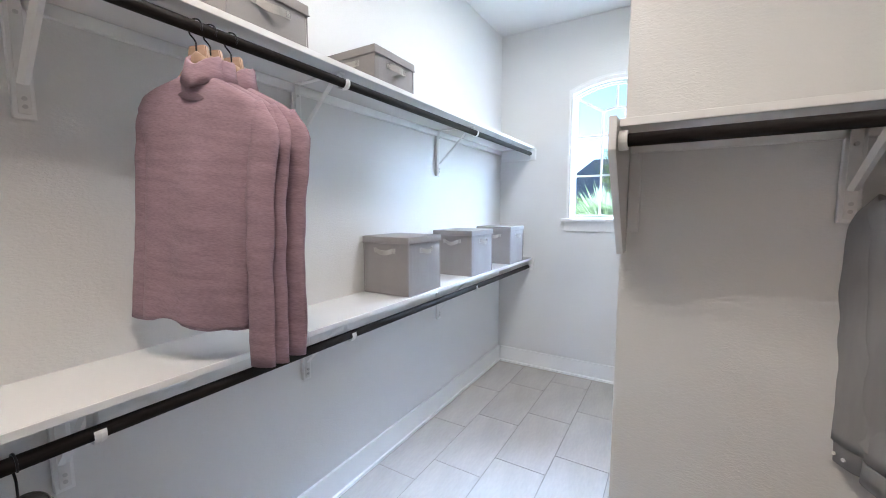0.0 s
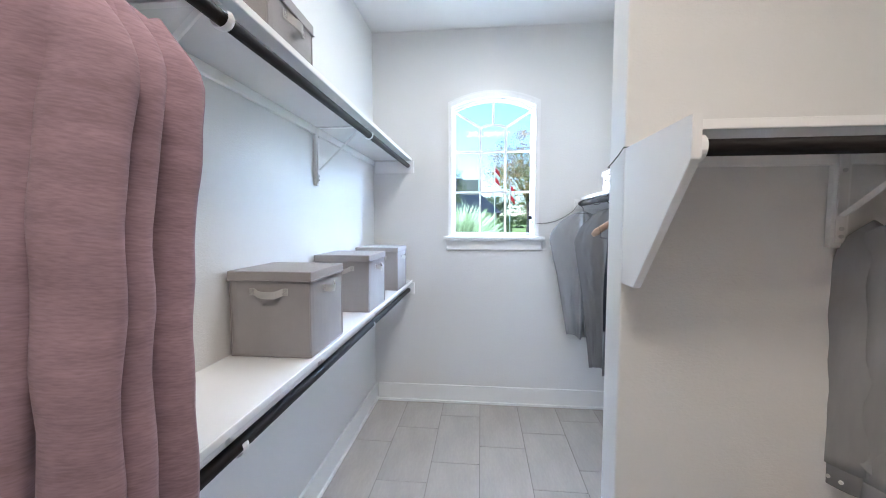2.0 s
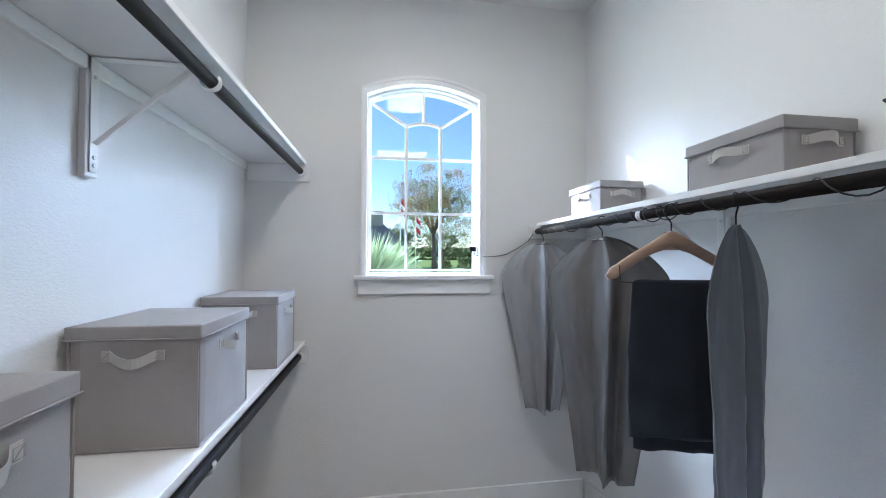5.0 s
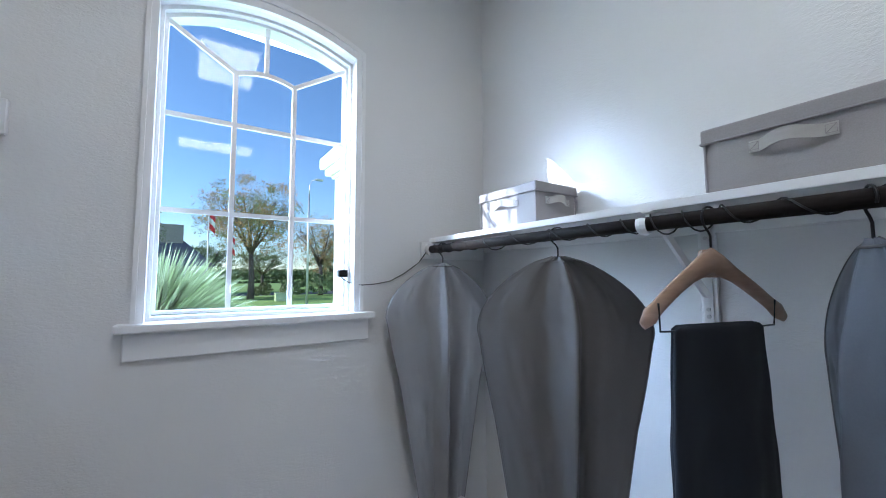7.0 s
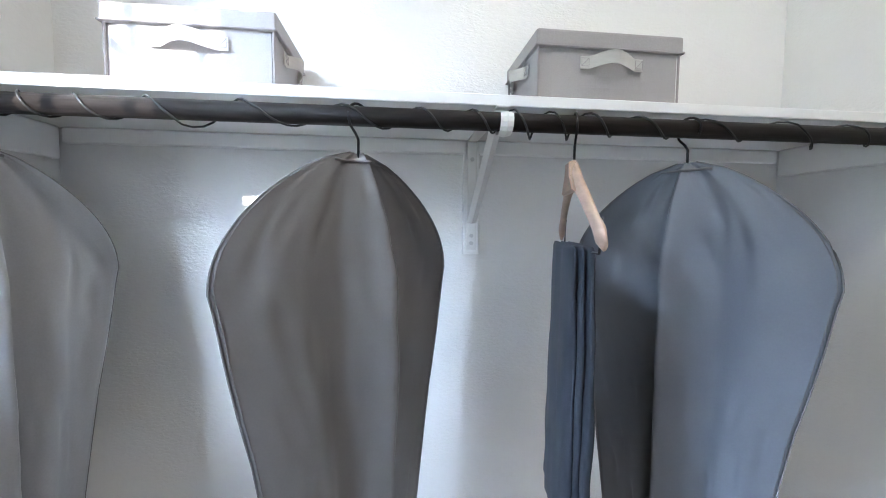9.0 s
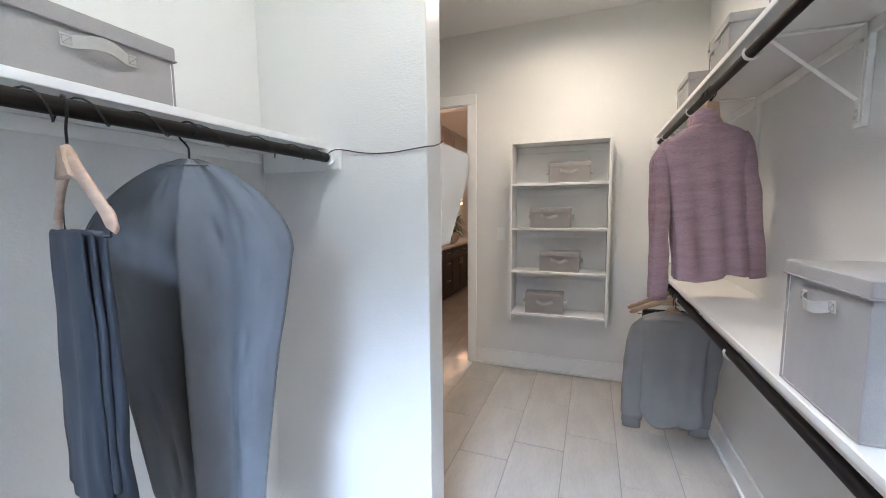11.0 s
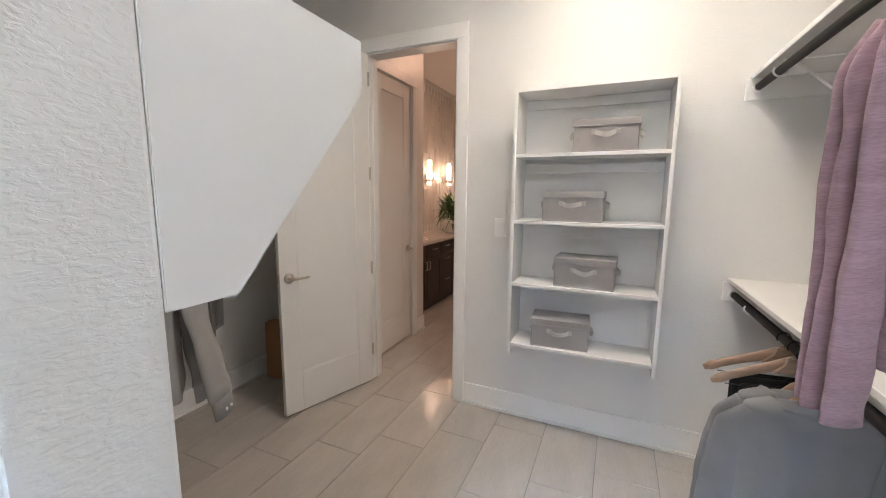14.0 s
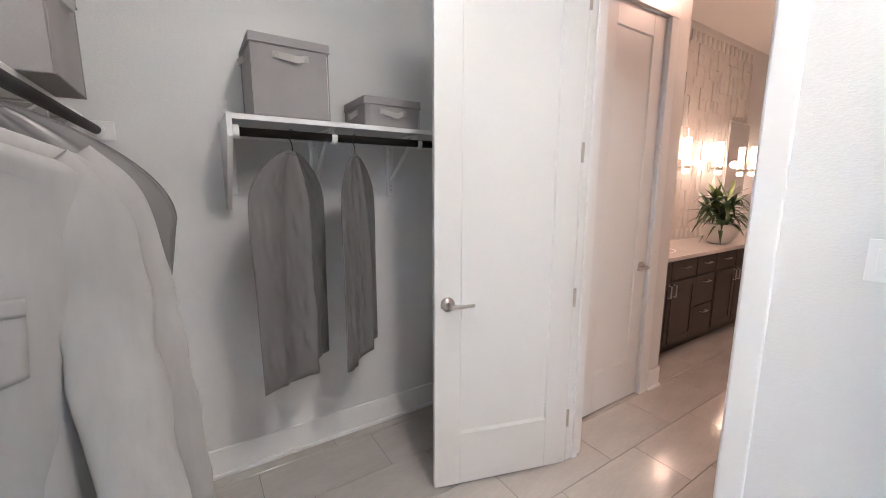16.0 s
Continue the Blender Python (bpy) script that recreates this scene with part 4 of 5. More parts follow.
def shirt(x, y, z, yaw, material, label, seed, detail=True, half=0.225, length=0.84, sleeve_end=0.885, swing=0.0):
    hanger(x, y, z, yaw, 0.056 if detail else 0.090, 0.120 if detail else 0.155, 0.115 if detail else 0.145, False, True)
    s = thing("shirt", label, "shirt", pose(x, y, z) @ pose(0, 0, 0, 0, 0, yaw) @ pose(0, 0, 0, 5 if detail else 0, 3 if detail else 0, 0), "button-down shirts")
    keys = [(0, -0.118, 0.090, 0.046, 0, 0.0), (0.05, -0.130, 0.110, 0.046, 0, 0.1), (0.10, -0.152, 0.165, 0.044, 0, 0.2), (0.14, -0.172, half - 0.018, 0.040, 0, 0.2), (0.165, -0.186, half + 0.004, 0.034, 0, 0.2), (0.19, -0.206, half + 0.010, 0.030, 0, 0.25), (0.235, -0.25, half + 0.002, 0.036, 0, 0.35),
            (0.31, -0.33, half - 0.010, 0.042, 0, 0.55), (0.65, -0.60, half - 0.02, 0.044, 0, 0.9), (1.0, -length, half - 0.008, 0.046, 0, 1.0)]
    bm, rings = shell(lerp_rows(keys, 44), 80, 0.012, seed, 4.6, 0.02, 0.9)
    for j, ring in enumerate(rings[:12]):
        for v in ring:
            if v.co.y < 0:
                v.co.z -= 0.085 * math.exp(-(v.co.x / 0.055) ** 2) * (1 - j / 12)
    for j, ring in enumerate(rings[-10:]):
        for v in ring:
            v.co.z += 0.085 * min(1.0, abs(v.co.x) / half) ** 3 * (j / 9) ** 1.3
    skin = BVHTree.FromBMesh(bm)
    thick(part("torso", bm, material, s, "", True), 0.0018)
    for e in (-1, 1):
        ahead = 0.12 if detail and e > 0 else 0.0
        pts = [(e * (half - 0.050), 0, -0.196), (e * (half + 0.000), -0.004, -0.245), (e * (half + 0.016), -0.008, -0.36), (e * (half + (0.03 if e > 0 else -0.005)), -0.016 - ahead * 0.35, -0.56), (e * (half + (0.045 if e > 0 else 0.0) + swing), -0.03 - ahead * 0.9, -sleeve_end + 0.06)]
        sl = thick(part("sleeve", sleeve(pts, 0.058, 0.058, seed + e, 0.30, 24, 0.008), material, s, "", True), 0.0018)
        a, b = Vector(pts[4]), Vector((e * (half + (0.048 if e > 0 else 0.0) + swing), -0.033 - ahead, -sleeve_end))
        cuff = part("cuff", tube([a, a.lerp(b, 0.1), b], [0.054, 0.052, 0.052], 22, closed_ends=False, flat=0.30, side=(1, 0, 0)), material, sl, "buttoned cuff", True)
        thick(cuff, 0.002)
        if detail:
            for k in (-0.012, 0.016):
                c = a.lerp(b, 0.6)
                part("button", tube([(c.x + k, c.y - 0.0145, c.z), (c.x + k, c.y - 0.0185, c.z)], 0.0052, 14), M_button, sl, "pearl button")
    def front(u, zz):
        """The y of the shirt's front."""
        hit = skin.ray_cast(Vector((u, -0.5, zz)), Vector((0, 1, 0)))[0]
        return hit.y if hit else -0.045

    # stand collar
    bm = bmesh.new()
    rings = []
    for zz, a, d in ((-0.138, 0.090, 0.047), (-0.112, 0.083, 0.044), (-0.1015, 0.081, 0.043)):
        ring = []
        for k in range(33):
            th = math.radians(-86) + math.radians(352) * k / 32
            near = min(k, 32 - k)
            ring.append(bm.verts.new((a * math.cos(th), d * math.sin(th), zz - 0.084 * math.exp(-(near / 7.5) ** 2))))
        rings.append(ring)
    for r0, r1 in zip(rings, rings[1:]):
        for k in range(32):
            bm.faces.new((r0[k], r0[k + 1], r1[k + 1], r1[k]))
    bmesh.ops.recalc_face_normals(bm, faces=bm.faces)
    stand = thick(part("collar_stand", bm, material, s, "collar band", True), 0.0018)
    # turned-down collar with two flat pointed leaves
    bm = bmesh.new()
    rows = []
    for k in range(-20, 21):
        f = 1 - abs(k) / 20
        e = 1 if k >= 0 else -1
        ta, tb = math.radians(90 - 175 * (1 - f)), math.radians(90 - 151 * (1 - f))
        near = 16 * f
        fold = Vector((e * 0.084 * math.cos(ta), 0.0455 * math.sin(ta), -0.0995 - 0.084 * math.exp(-(near / 7.5) ** 2)))
        edge = Vector((e * 0.106 * math.cos(tb), 0.060 * math.sin(tb), -0.142 - 0.096 * (1 - f) ** 5))
        row = []
        for j in range(7):
            q = fold.lerp(edge, j / 6)
            q.z += 0.006 * math.sin(math.pi * j / 6) * (0.4 + 0.6 * f)
            if q.y < 0:
                q.y = min(q.y, front(q.x, q.z - 0.004) - 0.0045 - 0.006 * (1 - j / 6))
            row.append(bm.verts.new(q))
        rows.append(row)
    for r0, r1 in zip(rows, rows[1:]):
        for j in range(6):
            bm.faces.new((r0[j], r0[j + 1], r1[j + 1], r1[j]))
    bmesh.ops.recalc_face_normals(bm, faces=bm.faces)
    leaf = thick(part("collar", bm, material, s, "button-down collar", True), 0.002)
    leaf.modifiers[0].offset = 0
    if not detail:
        return s

    def patch(x0, x1, z0, z1, proud, nx, nz, cut=0.0):
        """A flat piece of cloth laid on the front."""
        bm = bmesh.new()
        rows = []
        for j in range(nz + 1):
            row = []
            for i in range(nx + 1):
                u = x0 + (x1 - x0) * i / nx
                low = z1 - cut * (1 - abs(2 * i / nx - 1))
                zz = z0 + (low - z0) * j / nz
                row.append(bm.verts.new((u, front(u, zz) - proud, zz)))
            rows.append(row)
        for r0, r1 in zip(rows, rows[1:]):
            for k in range(nx):
                bm.faces.new((r0[k], r1[k], r1[k + 1], r0[k + 1]))
        bmesh.ops.recalc_face_normals(bm, faces=bm.faces)
        if bm.faces[0].normal.y > 0:
            bmesh.ops.reverse_faces(bm, faces=bm.faces)
        return bm

    thick(part("placket", patch(-0.017, 0.017, -0.200, -length + 0.012, 0.0028, 4, 50), material, s, "button placket", True), 0.0018)
    for i in range(6):
        zz = -0.267 - 0.0905 * i
        y0 = front(0, zz)
        part("button", tube([(0, y0 - 0.0025, zz), (0, y0 - 0.0068, zz)], [0.0056, 0.005], 16), M_button, s, "pearl button")
    for e in (-1, 1):
        yb = front(e * 0.055, -0.228)
        part("button", tube([(e * 0.052, yb - 0.004, -0.229), (e * 0.052, yb - 0.010, -0.229)], 0.005, 14), M_button, s, "pearl button")
    pk = thick(part("pocket", patch(0.055, 0.178, -0.345, -0.452, 0.0016, 12, 12, 0.016), material, s, "patch pocket", True), 0.0012)
    thick(part("pocket_hem", patch(0.0545, 0.1785, -0.344, -0.368, 0.0026, 12, 4), material, pk, "", True), 0.0008)
    for e in (-1, 1):
        bm = bmesh.new()
        add_tube(bm, [(e * (half - 0.016), front(e * (half - 0.016), zz) - 0.0002, zz) for zz in [-0.235 - 0.16 * k / 10 for k in range(11)]], 0.0008, 5)
        part("seam", bm, material, s)
        bm = bmesh.new()
        add_tube(bm, [(e * (0.100 + 0.0105 * k), front(e * (0.100 + 0.0105 * k), -0.160 - 0.0042 * k), -0.160 - 0.0042 * k) for k in range(11)], 0.0007, 5)
        part("yoke_seam", bm, material, s)
    lab = part("label", box(-0.030, 0.030, 0.0280, 0.0295, -0.172, -0.140, 0.0004), M_label, s, "white woven neck label with plain print")
    part("print", box(-0.021, 0.021, 0.0272, 0.0278, -0.156, -0.149), M_ink, lab)
    part("print", box(-0.010, 0.010, 0.0272, 0.0278, -0.165, -0.162), M_ink, lab)
    return s


# sweaters on the upper west rod
for y, yaw, sd in ((0.652, 21, 3), (0.690, 22, 8), (0.750, 24, 15)):
    sweater(-1.082, y, 1.973, yaw, sd)

# shirts low on the west rod, with two trouser hangers behind
shirt(-1.082, 0.235, 0.955, 2, M_shirt_dark, "slate grey long-sleeved cotton shirt on a wooden hanger", 21, False, 0.180, 0.80, 0.86, -0.02)
shirt(-1.082, 0.165, 0.955, 4, M_shirt_dark, "slate grey long-sleeved cotton shirt on a wooden hanger", 24, False, 0.180, 0.80, 0.86, -0.02)
for y, yaw in ((0.085, 12), (-0.01, 7)):
    hanger(-1.082, y, 0.955, yaw, 0.05, 0.235, 0.09)
    t_ = thing("trousers", "black trousers folded over a hanger bar", "trousers", pose(-1.082, y, 0.955, 0, 0, yaw))
    for k in (-1, 1):
        bm, _ = shell(lerp_rows([(0, -0.150, 0.12, 0.006, 0.02, 0), (0.04, -0.158, 0.125, 0.012, 0.02, 0.2), (1, -0.62, 0.13, 0.016, 0.02, 1)], 20), 40, 0.005, 30 + k, 3)
        bmesh.ops.translate(bm, verts=bm.verts, vec=(0, k * 0.012, 0))
        thick(part("trouser_leg", bm, M_black, t_, "", True), 0.0015)

# window bay: three garment covers and a pair of trousers
RX, RZ = 0.285, 1.659
garment_bag("grey cloth garment cover beside the window, window light painted into its colour", RX, 3.385, RZ, (-0.235, 0.060), (0.185, -0.090), 1.03, 0.42, 0.032, 5, 0.050, 0.0, M_bag_window_lit, 0.06, 1, 0.35)
garment_bag("dark grey cloth garment cover on the bay rod", RX, 2.775, RZ, (-0.158, 0.184), (0.186, -0.175), 1.075, 0.46, 0.036, 11, 0.060, 0.0, None, 0.17, 1, 0.0)
garment_bag("grey cloth garment cover on the bay rod, blue skylight painted into its colour", RX, 2.147, RZ, (0.225, 0.115), (-0.193, -0.115), 1.02, 0.50, 0.036, 17, 0.050, -0.08, M_bag_sky_tint, -0.10, -1, 0.0)
hanger(RX, 2.377, RZ, -15, 0.085, 0.200, 0.125)
tr = thing("trousers", "dark charcoal trousers folded over a wooden hanger", "trousers", pose(RX, 2.377, RZ, 0, 0, -15))
for k, bot, cx in ((-1, 0.715, 0.0), (0, 0.69, 0.012), (1, 0.765, 0.02)):
    bm, _ = shell(lerp_rows([(0, -0.222, 0.112, 0.004, cx, 0), (0.03, -0.228, 0.124, 0.007, cx, 0.2), (0.5, -0.45, 0.140, 0.011, cx, 0.7), (1, -bot, 0.147, 0.014, cx + 0.01, 1)], 30), 48, 0.005, 40 + k, 3)
    bmesh.ops.translate(bm, verts=bm.verts, vec=(0, k * 0.013, 0))
    thick(part("trouser_leg", bm, M_navy, tr, "", True), 0.0015)

# partition rod
shirt(0.576, 1.178, 1.655, -65, M_shirt, "grey cotton button-down shirt with a chest pocket", 51, True, 0.246)
shirt(0.655, 1.170, 1.655, -67, M_shirt, "grey cotton button-down shirt behind another", 57, False, 0.232)
garment_bag("dark grey cloth garment cover behind the shirts", 0.95, 1.16, 1.655, (-0.03, 0.25), (0.05, -0.285), 1.0, 0.6, 0.04, 61)
garment_bag("dark grey cloth garment cover behind the shirts", 1.15, 1.17, 1.655, (0.0, 0.24), (0.02, -0.24), 1.0, 0.6, 0.04, 64)
# behind the door
garment_bag("grey cloth garment cover on the rod behind the door", 1.685, 0.475, 1.648, (-0.165, 0.200), (0.165, -0.165), 1.04, 0.94, 0.045, 71, 0.05)
garment_bag("narrow grey cloth garment cover turned edge-on", 1.685, 0.205, 1.648, (-0.16, 0.125), (0.19, -0.165), 1.02, 1.0, 0.040, 77, 0.04)

# thin black cable wound round the bay rod
bm = bmesh.new()
pts = []
rng = random.Random(4)
y = 3.47
ang = 0.0
while y > 1.66:
    loose = 0.0195 + 0.006 * max(0, math.sin(y * 11.0)) ** 2
    pts.append((RX + loose * math.cos(ang), y, RZ + loose * math.sin(ang) - 0.004 * (loose > 0.023)))
    ang += 0.50
    y -= 0.0095 + 0.004 * math.sin(y * 7)
tail = [Vector(p) for p in (pts[-1], (RX - 0.02, 1.635, RZ + 0.026), (RX - 0.05, PN + 0.006, RZ + 0.03), (0.16, PN + 0.004, RZ + 0.012), (0.05, PN + 0.004, RZ + 0.006), (-0.03, PN + 0.004, RZ + 0.014), (PX - 0.003, PN + 0.004, RZ + 0.020))]
for _ in range(2):      # round the slack line
    tail = [tail[0]] + [p.lerp(q, f) for p, q in zip(tail, tail[1:]) for f in (0.25, 0.75)] + [tail[-1]]
pts += [tuple(p) for p in tail[1:]] + [(PX - 0.0045, 1.55, RZ + 0.028), (PX - 0.0045, 1.50, RZ + 0.042), (PX - 0.0045, PS - 0.004, 1.714), (0.0, PS - 0.01, 1.7155)]
tagged(part("cable", tube(pts, 0.0019, 6), M_cable, None, "", True), "thin black cable wound along a rod and round a wall end", "cable")
pts = [(-0.108, GLASS_Y - 0.05, 1.538), (-0.075, GLASS_Y - 0.055, 1.515), (-0.035, YN - 0.03, 1.505), (0.03, YN - 0.008, 1.508), (0.10, YN - 0.006, 1.52), (0.17, YN - 0.006, 1.555), (0.235, YN - 0.012, 1.60), (0.262, YN - 0.022, 1.64), (0.275, YN - 0.035, 1.675)]
tagged(part("cable", tube(pts, 0.0019, 6), M_cable, None, "", True), "thin black cable running from the window to the rod", "cable")


# ---- bathroom beyond the doorway ----
M_vanity = mat("dark_stained_vanity", (0.045, 0.034, 0.030), 0.4, var=0.12, scale=8, stretch=(1, 1, 0.3), bump=0.05, bscale=60)
M_quartz = mat("pale_quartz", (0.72, 0.69, 0.66), 0.12, var=0.04, scale=5, fleck=0.02)
M_walltile = mat("glazed_white_wall_tile", (0.76, 0.73, 0.70), 0.12, var=0.03, scale=5, fleck=0.03)
M_pot = mat("matt_white_ceramic", (0.74, 0.72, 0.68), 0.5, var=0.03)
M_leaf = mat("dark_green_leaf", (0.05, 0.11, 0.035), 0.35, var=0.4, scale=9, object_random=0.25)
M_leaf_tip = mat("lime_green_leaf", (0.16, 0.25, 0.05), 0.4, var=0.3, scale=9)
M_mirror = mat("mirror_silver", (0.9, 0.9, 0.9), 0.02, metal=1.0, var=0.0)
M_sconce = mat("lit_opal_glass", (0.9, 0.85, 0.78), 0.4, var=0.0, emit=(1.0, 0.72, 0.45), emit_strength=SCONCE_GLOW)

VX, VY0, VY1 = 1.535, -5.6, -1.94
tagged(part("countertop", box(VX - 0.025, BX - G, VY0, VY1, 0.850, 0.885, 0.004, 2), M_quartz), "pale polished quartz vanity countertop", "countertop")
v = thing("vanity_cabinet", "dark stained vanity cabinet with drawers and doors", "cabinet")
part("body", box(VX + 0.02, BX - G, VY0 + 0.01, VY1 - 0.001, 0.10, 0.8495), M_vanity, v)
part("toe_kick", box(VX + 0.08, BX - G, VY0 + 0.01, VY1 - 0.001, 0.002, 0.0995), M_vanity, v)
y = VY1 - 0.03
k = 0
while y > VY0 + 0.4:
    wide = (0.42, 0.42, 0.36)[k % 3]
    fronts = [("drawer", 0.68, 0.835)] + ([("cabinet_door", 0.12, 0.665)] if k % 3 < 2 else [("drawer", 0.40, 0.665), ("drawer", 0.12, 0.385)])
    for nm, z0, z1_ in fronts:
        dr = part(nm, box(VX, VX + 0.0195, y - wide + 0.006, y - 0.006, z0, z1_, 0.002), M_vanity, v)
        if nm == "cabinet_door":
            for a in ((y - wide + 0.012, y - wide + 0.06, z0 + .006, z1_ - .006), (y - 0.06, y - 0.012, z0 + .006, z1_ - .006), (y - wide + 0.0605, y - 0.0605, z1_ - 0.058, z1_ - .006), (y - wide + 0.0605, y - 0.0605, z0 + .006, z0 + 0.058)):
                part("rail", box(VX - 0.008, VX - 0.0003, *a, 0.0015), M_vanity, dr)
            yy = y - 0.04 if k % 3 == 1 else y - wide + 0.04
            part("pull", tube([(VX - 0.008, yy, 0.545), (VX - 0.03, yy, 0.545), (VX - 0.03, yy, 0.645), (VX - 0.008, yy, 0.645)], 0.0055, 8), M_nickel, dr, "satin nickel bar pull")
        else:
            yc = y - wide / 2
            part("pull", tube([(VX, yc - 0.05, z1_ - 0.06), (VX - 0.028, yc - 0.05, z1_ - 0.06), (VX - 0.028, yc + 0.05, z1_ - 0.06), (VX, yc + 0.05, z1_ - 0.06)], 0.005, 8), M_nickel, dr, "satin nickel bar pull")
    y -= wide
    k += 1

# basin set into the counter
bm = bmesh.new()
rings = []
for r, z_ in ((1.0, 0.886), (0.96, 0.888), (0.92, 0.884)):
    rings.append([bm.verts.new((1.80 + 0.17 * r * math.cos(math.tau * i / 32), -2.55 + 0.24 * r * math.sin(math.tau * i / 32), z_)) for i in range(32)])
for r0, r1 in zip(rings, rings[1:]):
    for i in range(32):
        bm.faces.new((r0[i], r0[(i + 1) % 32], r1[(i + 1) % 32], r1[i]))
tagged(part("basin", bm, M_pot, None, "", True), "white undermounted oval basin in the counter", "basin")

# raised glazed tiles behind the vanity: upright sticks set at two depths
bm = bmesh.new()
rng = random.Random(9)
tw, th = 0.052, 0.208
for i in range(56):
    y0 = -1.96 - tw * (i + 1)
    for j in range(11):
        z0 = 0.89 + th * (j + 0.5 * (i % 2))
        if z0 + th > H:
            continue
        d = rng.choice((0.006, 0.010, 0.016))
        add_box(bm, BX - d, BX - 0.0006, y0 + 0.001, y0 + tw - 0.001, z0 + 0.001, z0 + th - 0.001)
tagged(part("wall_tile", bm, M_walltile), "glazed white upright wall tiles set in relief", "tile", "", "stuff")

mi = thing("mirror", "frameless vanity mirror with a white edge on the tiled wall", "mirror", pose(BX - 0.018, -4.66, 1.76))
part("backing", box(-0.016, -0.001, -0.28, 0.28, -0.43, 0.43, 0.002), M_trim, mi, "white backing board")
part("glass", box(-0.0215, -0.0165, -0.26, 0.26, -0.41, 0.41), M_mirror, mi)
for y in (-3.345, -4.045, -4.945):
    s = thing("wall_sconce", "opal glass tube wall sconce with a nickel holder, lit", "wall lamp", pose(BX - 0.018, y, 1.65), "vanity sconces")
    part("back_plate", box(-0.016, -0.0005, -0.04, 0.04, -0.05, 0.07, 0.004), M_nickel, s)
    part("arm", tube([(-0.016, 0, 0), (-0.075, 0, 0)], 0.010, 10), M_nickel, s)
    part("holder", tube([(-0.085, 0, -0.03), (-0.085, 0, 0.015)], 0.036, 20), M_nickel, s, "satin nickel holder", True)
    part("shade", tube([(-0.085, 0, -0.075), (-0.085, 0, -0.0305)], 0.031, 20), M_sconce, s, "glowing opal glass", True)
    part("tube_shade", tube([(-0.085, 0, 0.0155), (-0.085, 0, 0.27)], 0.032, 20), M_sconce, s, "glowing opal glass tube", True)
    lp = new("sconce_lamp", bpy.data.lights.new("sconce_lamp", "POINT"))
    lp.data.energy, lp.data.color, lp.data.shadow_soft_size = SCONCE_WATTS, (1.0, 0.54, 0.34), 0.04
    lp.location = (BX - 0.175, y, 1.72)
# added ceiling light, hidden from the closet, that brightens the bathroom
bl = thing("ceiling_light", "unseen flat round ceiling light added to brighten the bathroom", "ceiling light", pose(0.75, -2.6, H))
part("rim", tube([(0, 0, -0.03), (0, 0, 0.0)], 0.19, 32), M_clip, bl, "", True)
part("diffuser", tube([(0, 0, -0.036), (0, 0, -0.0302)], 0.17, 32), M_sconce, bl, "", True)
area("added_bath_lamp", (0.75, -2.6, H - 0.05), (0.75, -2.6001, 0), 0.3, 0.3, BATH_WATTS, (1.0, 0.54, 0.34))

# bromeliad in a white bowl
pl = thing("potted_plant", "bushy green bromeliad in a round white bowl on the counter", "plant", pose(1.70, -3.56, 0.886))
bm = bmesh.new()
prof = [(0.07, 0.0), (0.10, 0.012), (0.150, 0.08), (0.165, 0.14), (0.160, 0.19), (0.150, 0.194), (0.145, 0.17)]
rings = [[bm.verts.new((r * math.cos(math.tau * i / 28), r * math.sin(math.tau * i / 28), z_)) for i in range(28)] for r, z_ in prof]
for r0, r1 in zip(rings, rings[1:]):
    for i in range(28):
        bm.faces.new((r0[i], r0[(i + 1) % 28], r1[(i + 1) % 28], r1[i]))
bm.faces.new(rings[0][::-1])
bm.faces.new(rings[-1])
part("bowl", bm, M_pot, pl, "matt white ceramic bowl", True)


def strap_leaf(length, width, rise, droop, yaw, base):
    bm = bmesh.new()
    rows = []
    for i in range(8):
        t = i / 7
        r = length * t
        zz = rise * t - droop * t * t
        w = width * (0.55 + 1.4 * t * (1 - t) * 1.6) * (1 - t ** 4) + 0.0008
        rows.append([bm.verts.new((r, -w, zz + 0.25 * w)), bm.verts.new((r, 0, zz)), bm.verts.new((r, w, zz + 0.25 * w))])
    for r0, r1 in zip(rows, rows[1:]):
        for k in range(2):
            bm.faces.new((r0[k], r0[k + 1], r1[k + 1], r1[k]))
    bmesh.ops.transform(bm, matrix=Matrix.Translation(base) @ pose(0, 0, 0, 0, 0, yaw), verts=bm.verts)
    return bm


rng = random.Random(12)
for i in range(120):
    tip = i % 7 == 0
    part("leaf", strap_leaf(rng.uniform(0.17, 0.29) * (0.5 if tip else 1), rng.uniform(0.013, 0.022), rng.uniform(0.06, 0.30) * (1.1 if tip else 1), rng.uniform(0.08, 0.34) * (0.2 if tip else 1), rng.uniform(0, 360),
                            (rng.uniform(-0.08, 0.08), rng.uniform(-0.08, 0.08), rng.uniform(0.18, 0.42) + (0.08 if tip else 0))), M_leaf_tip if tip else M_leaf, pl)

# ---- outside ----
M_grass = mat("lawn_grass", (0.17, 0.28, 0.05), 0.9, var=0.3, scale=0.6, bump=0.5, bscale=40, bdist=0.03, fleck=0.25)
M_road = mat("asphalt", (0.06, 0.06, 0.062), 0.9, var=0.1, scale=1)
M_stucco = mat("white_stucco", (0.74, 0.73, 0.70), 0.85, var=0.03, scale=2, bump=0.2, bscale=80)
M_bark = mat("grey_bark", (0.11, 0.085, 0.065), 0.9, var=0.3, scale=6, bump=0.5, bscale=20, bdist=0.02)
M_foliage = mat("oak_foliage", (0.22, 0.24, 0.08), 0.7, var=0.5, scale=1.2, fleck=0.2)
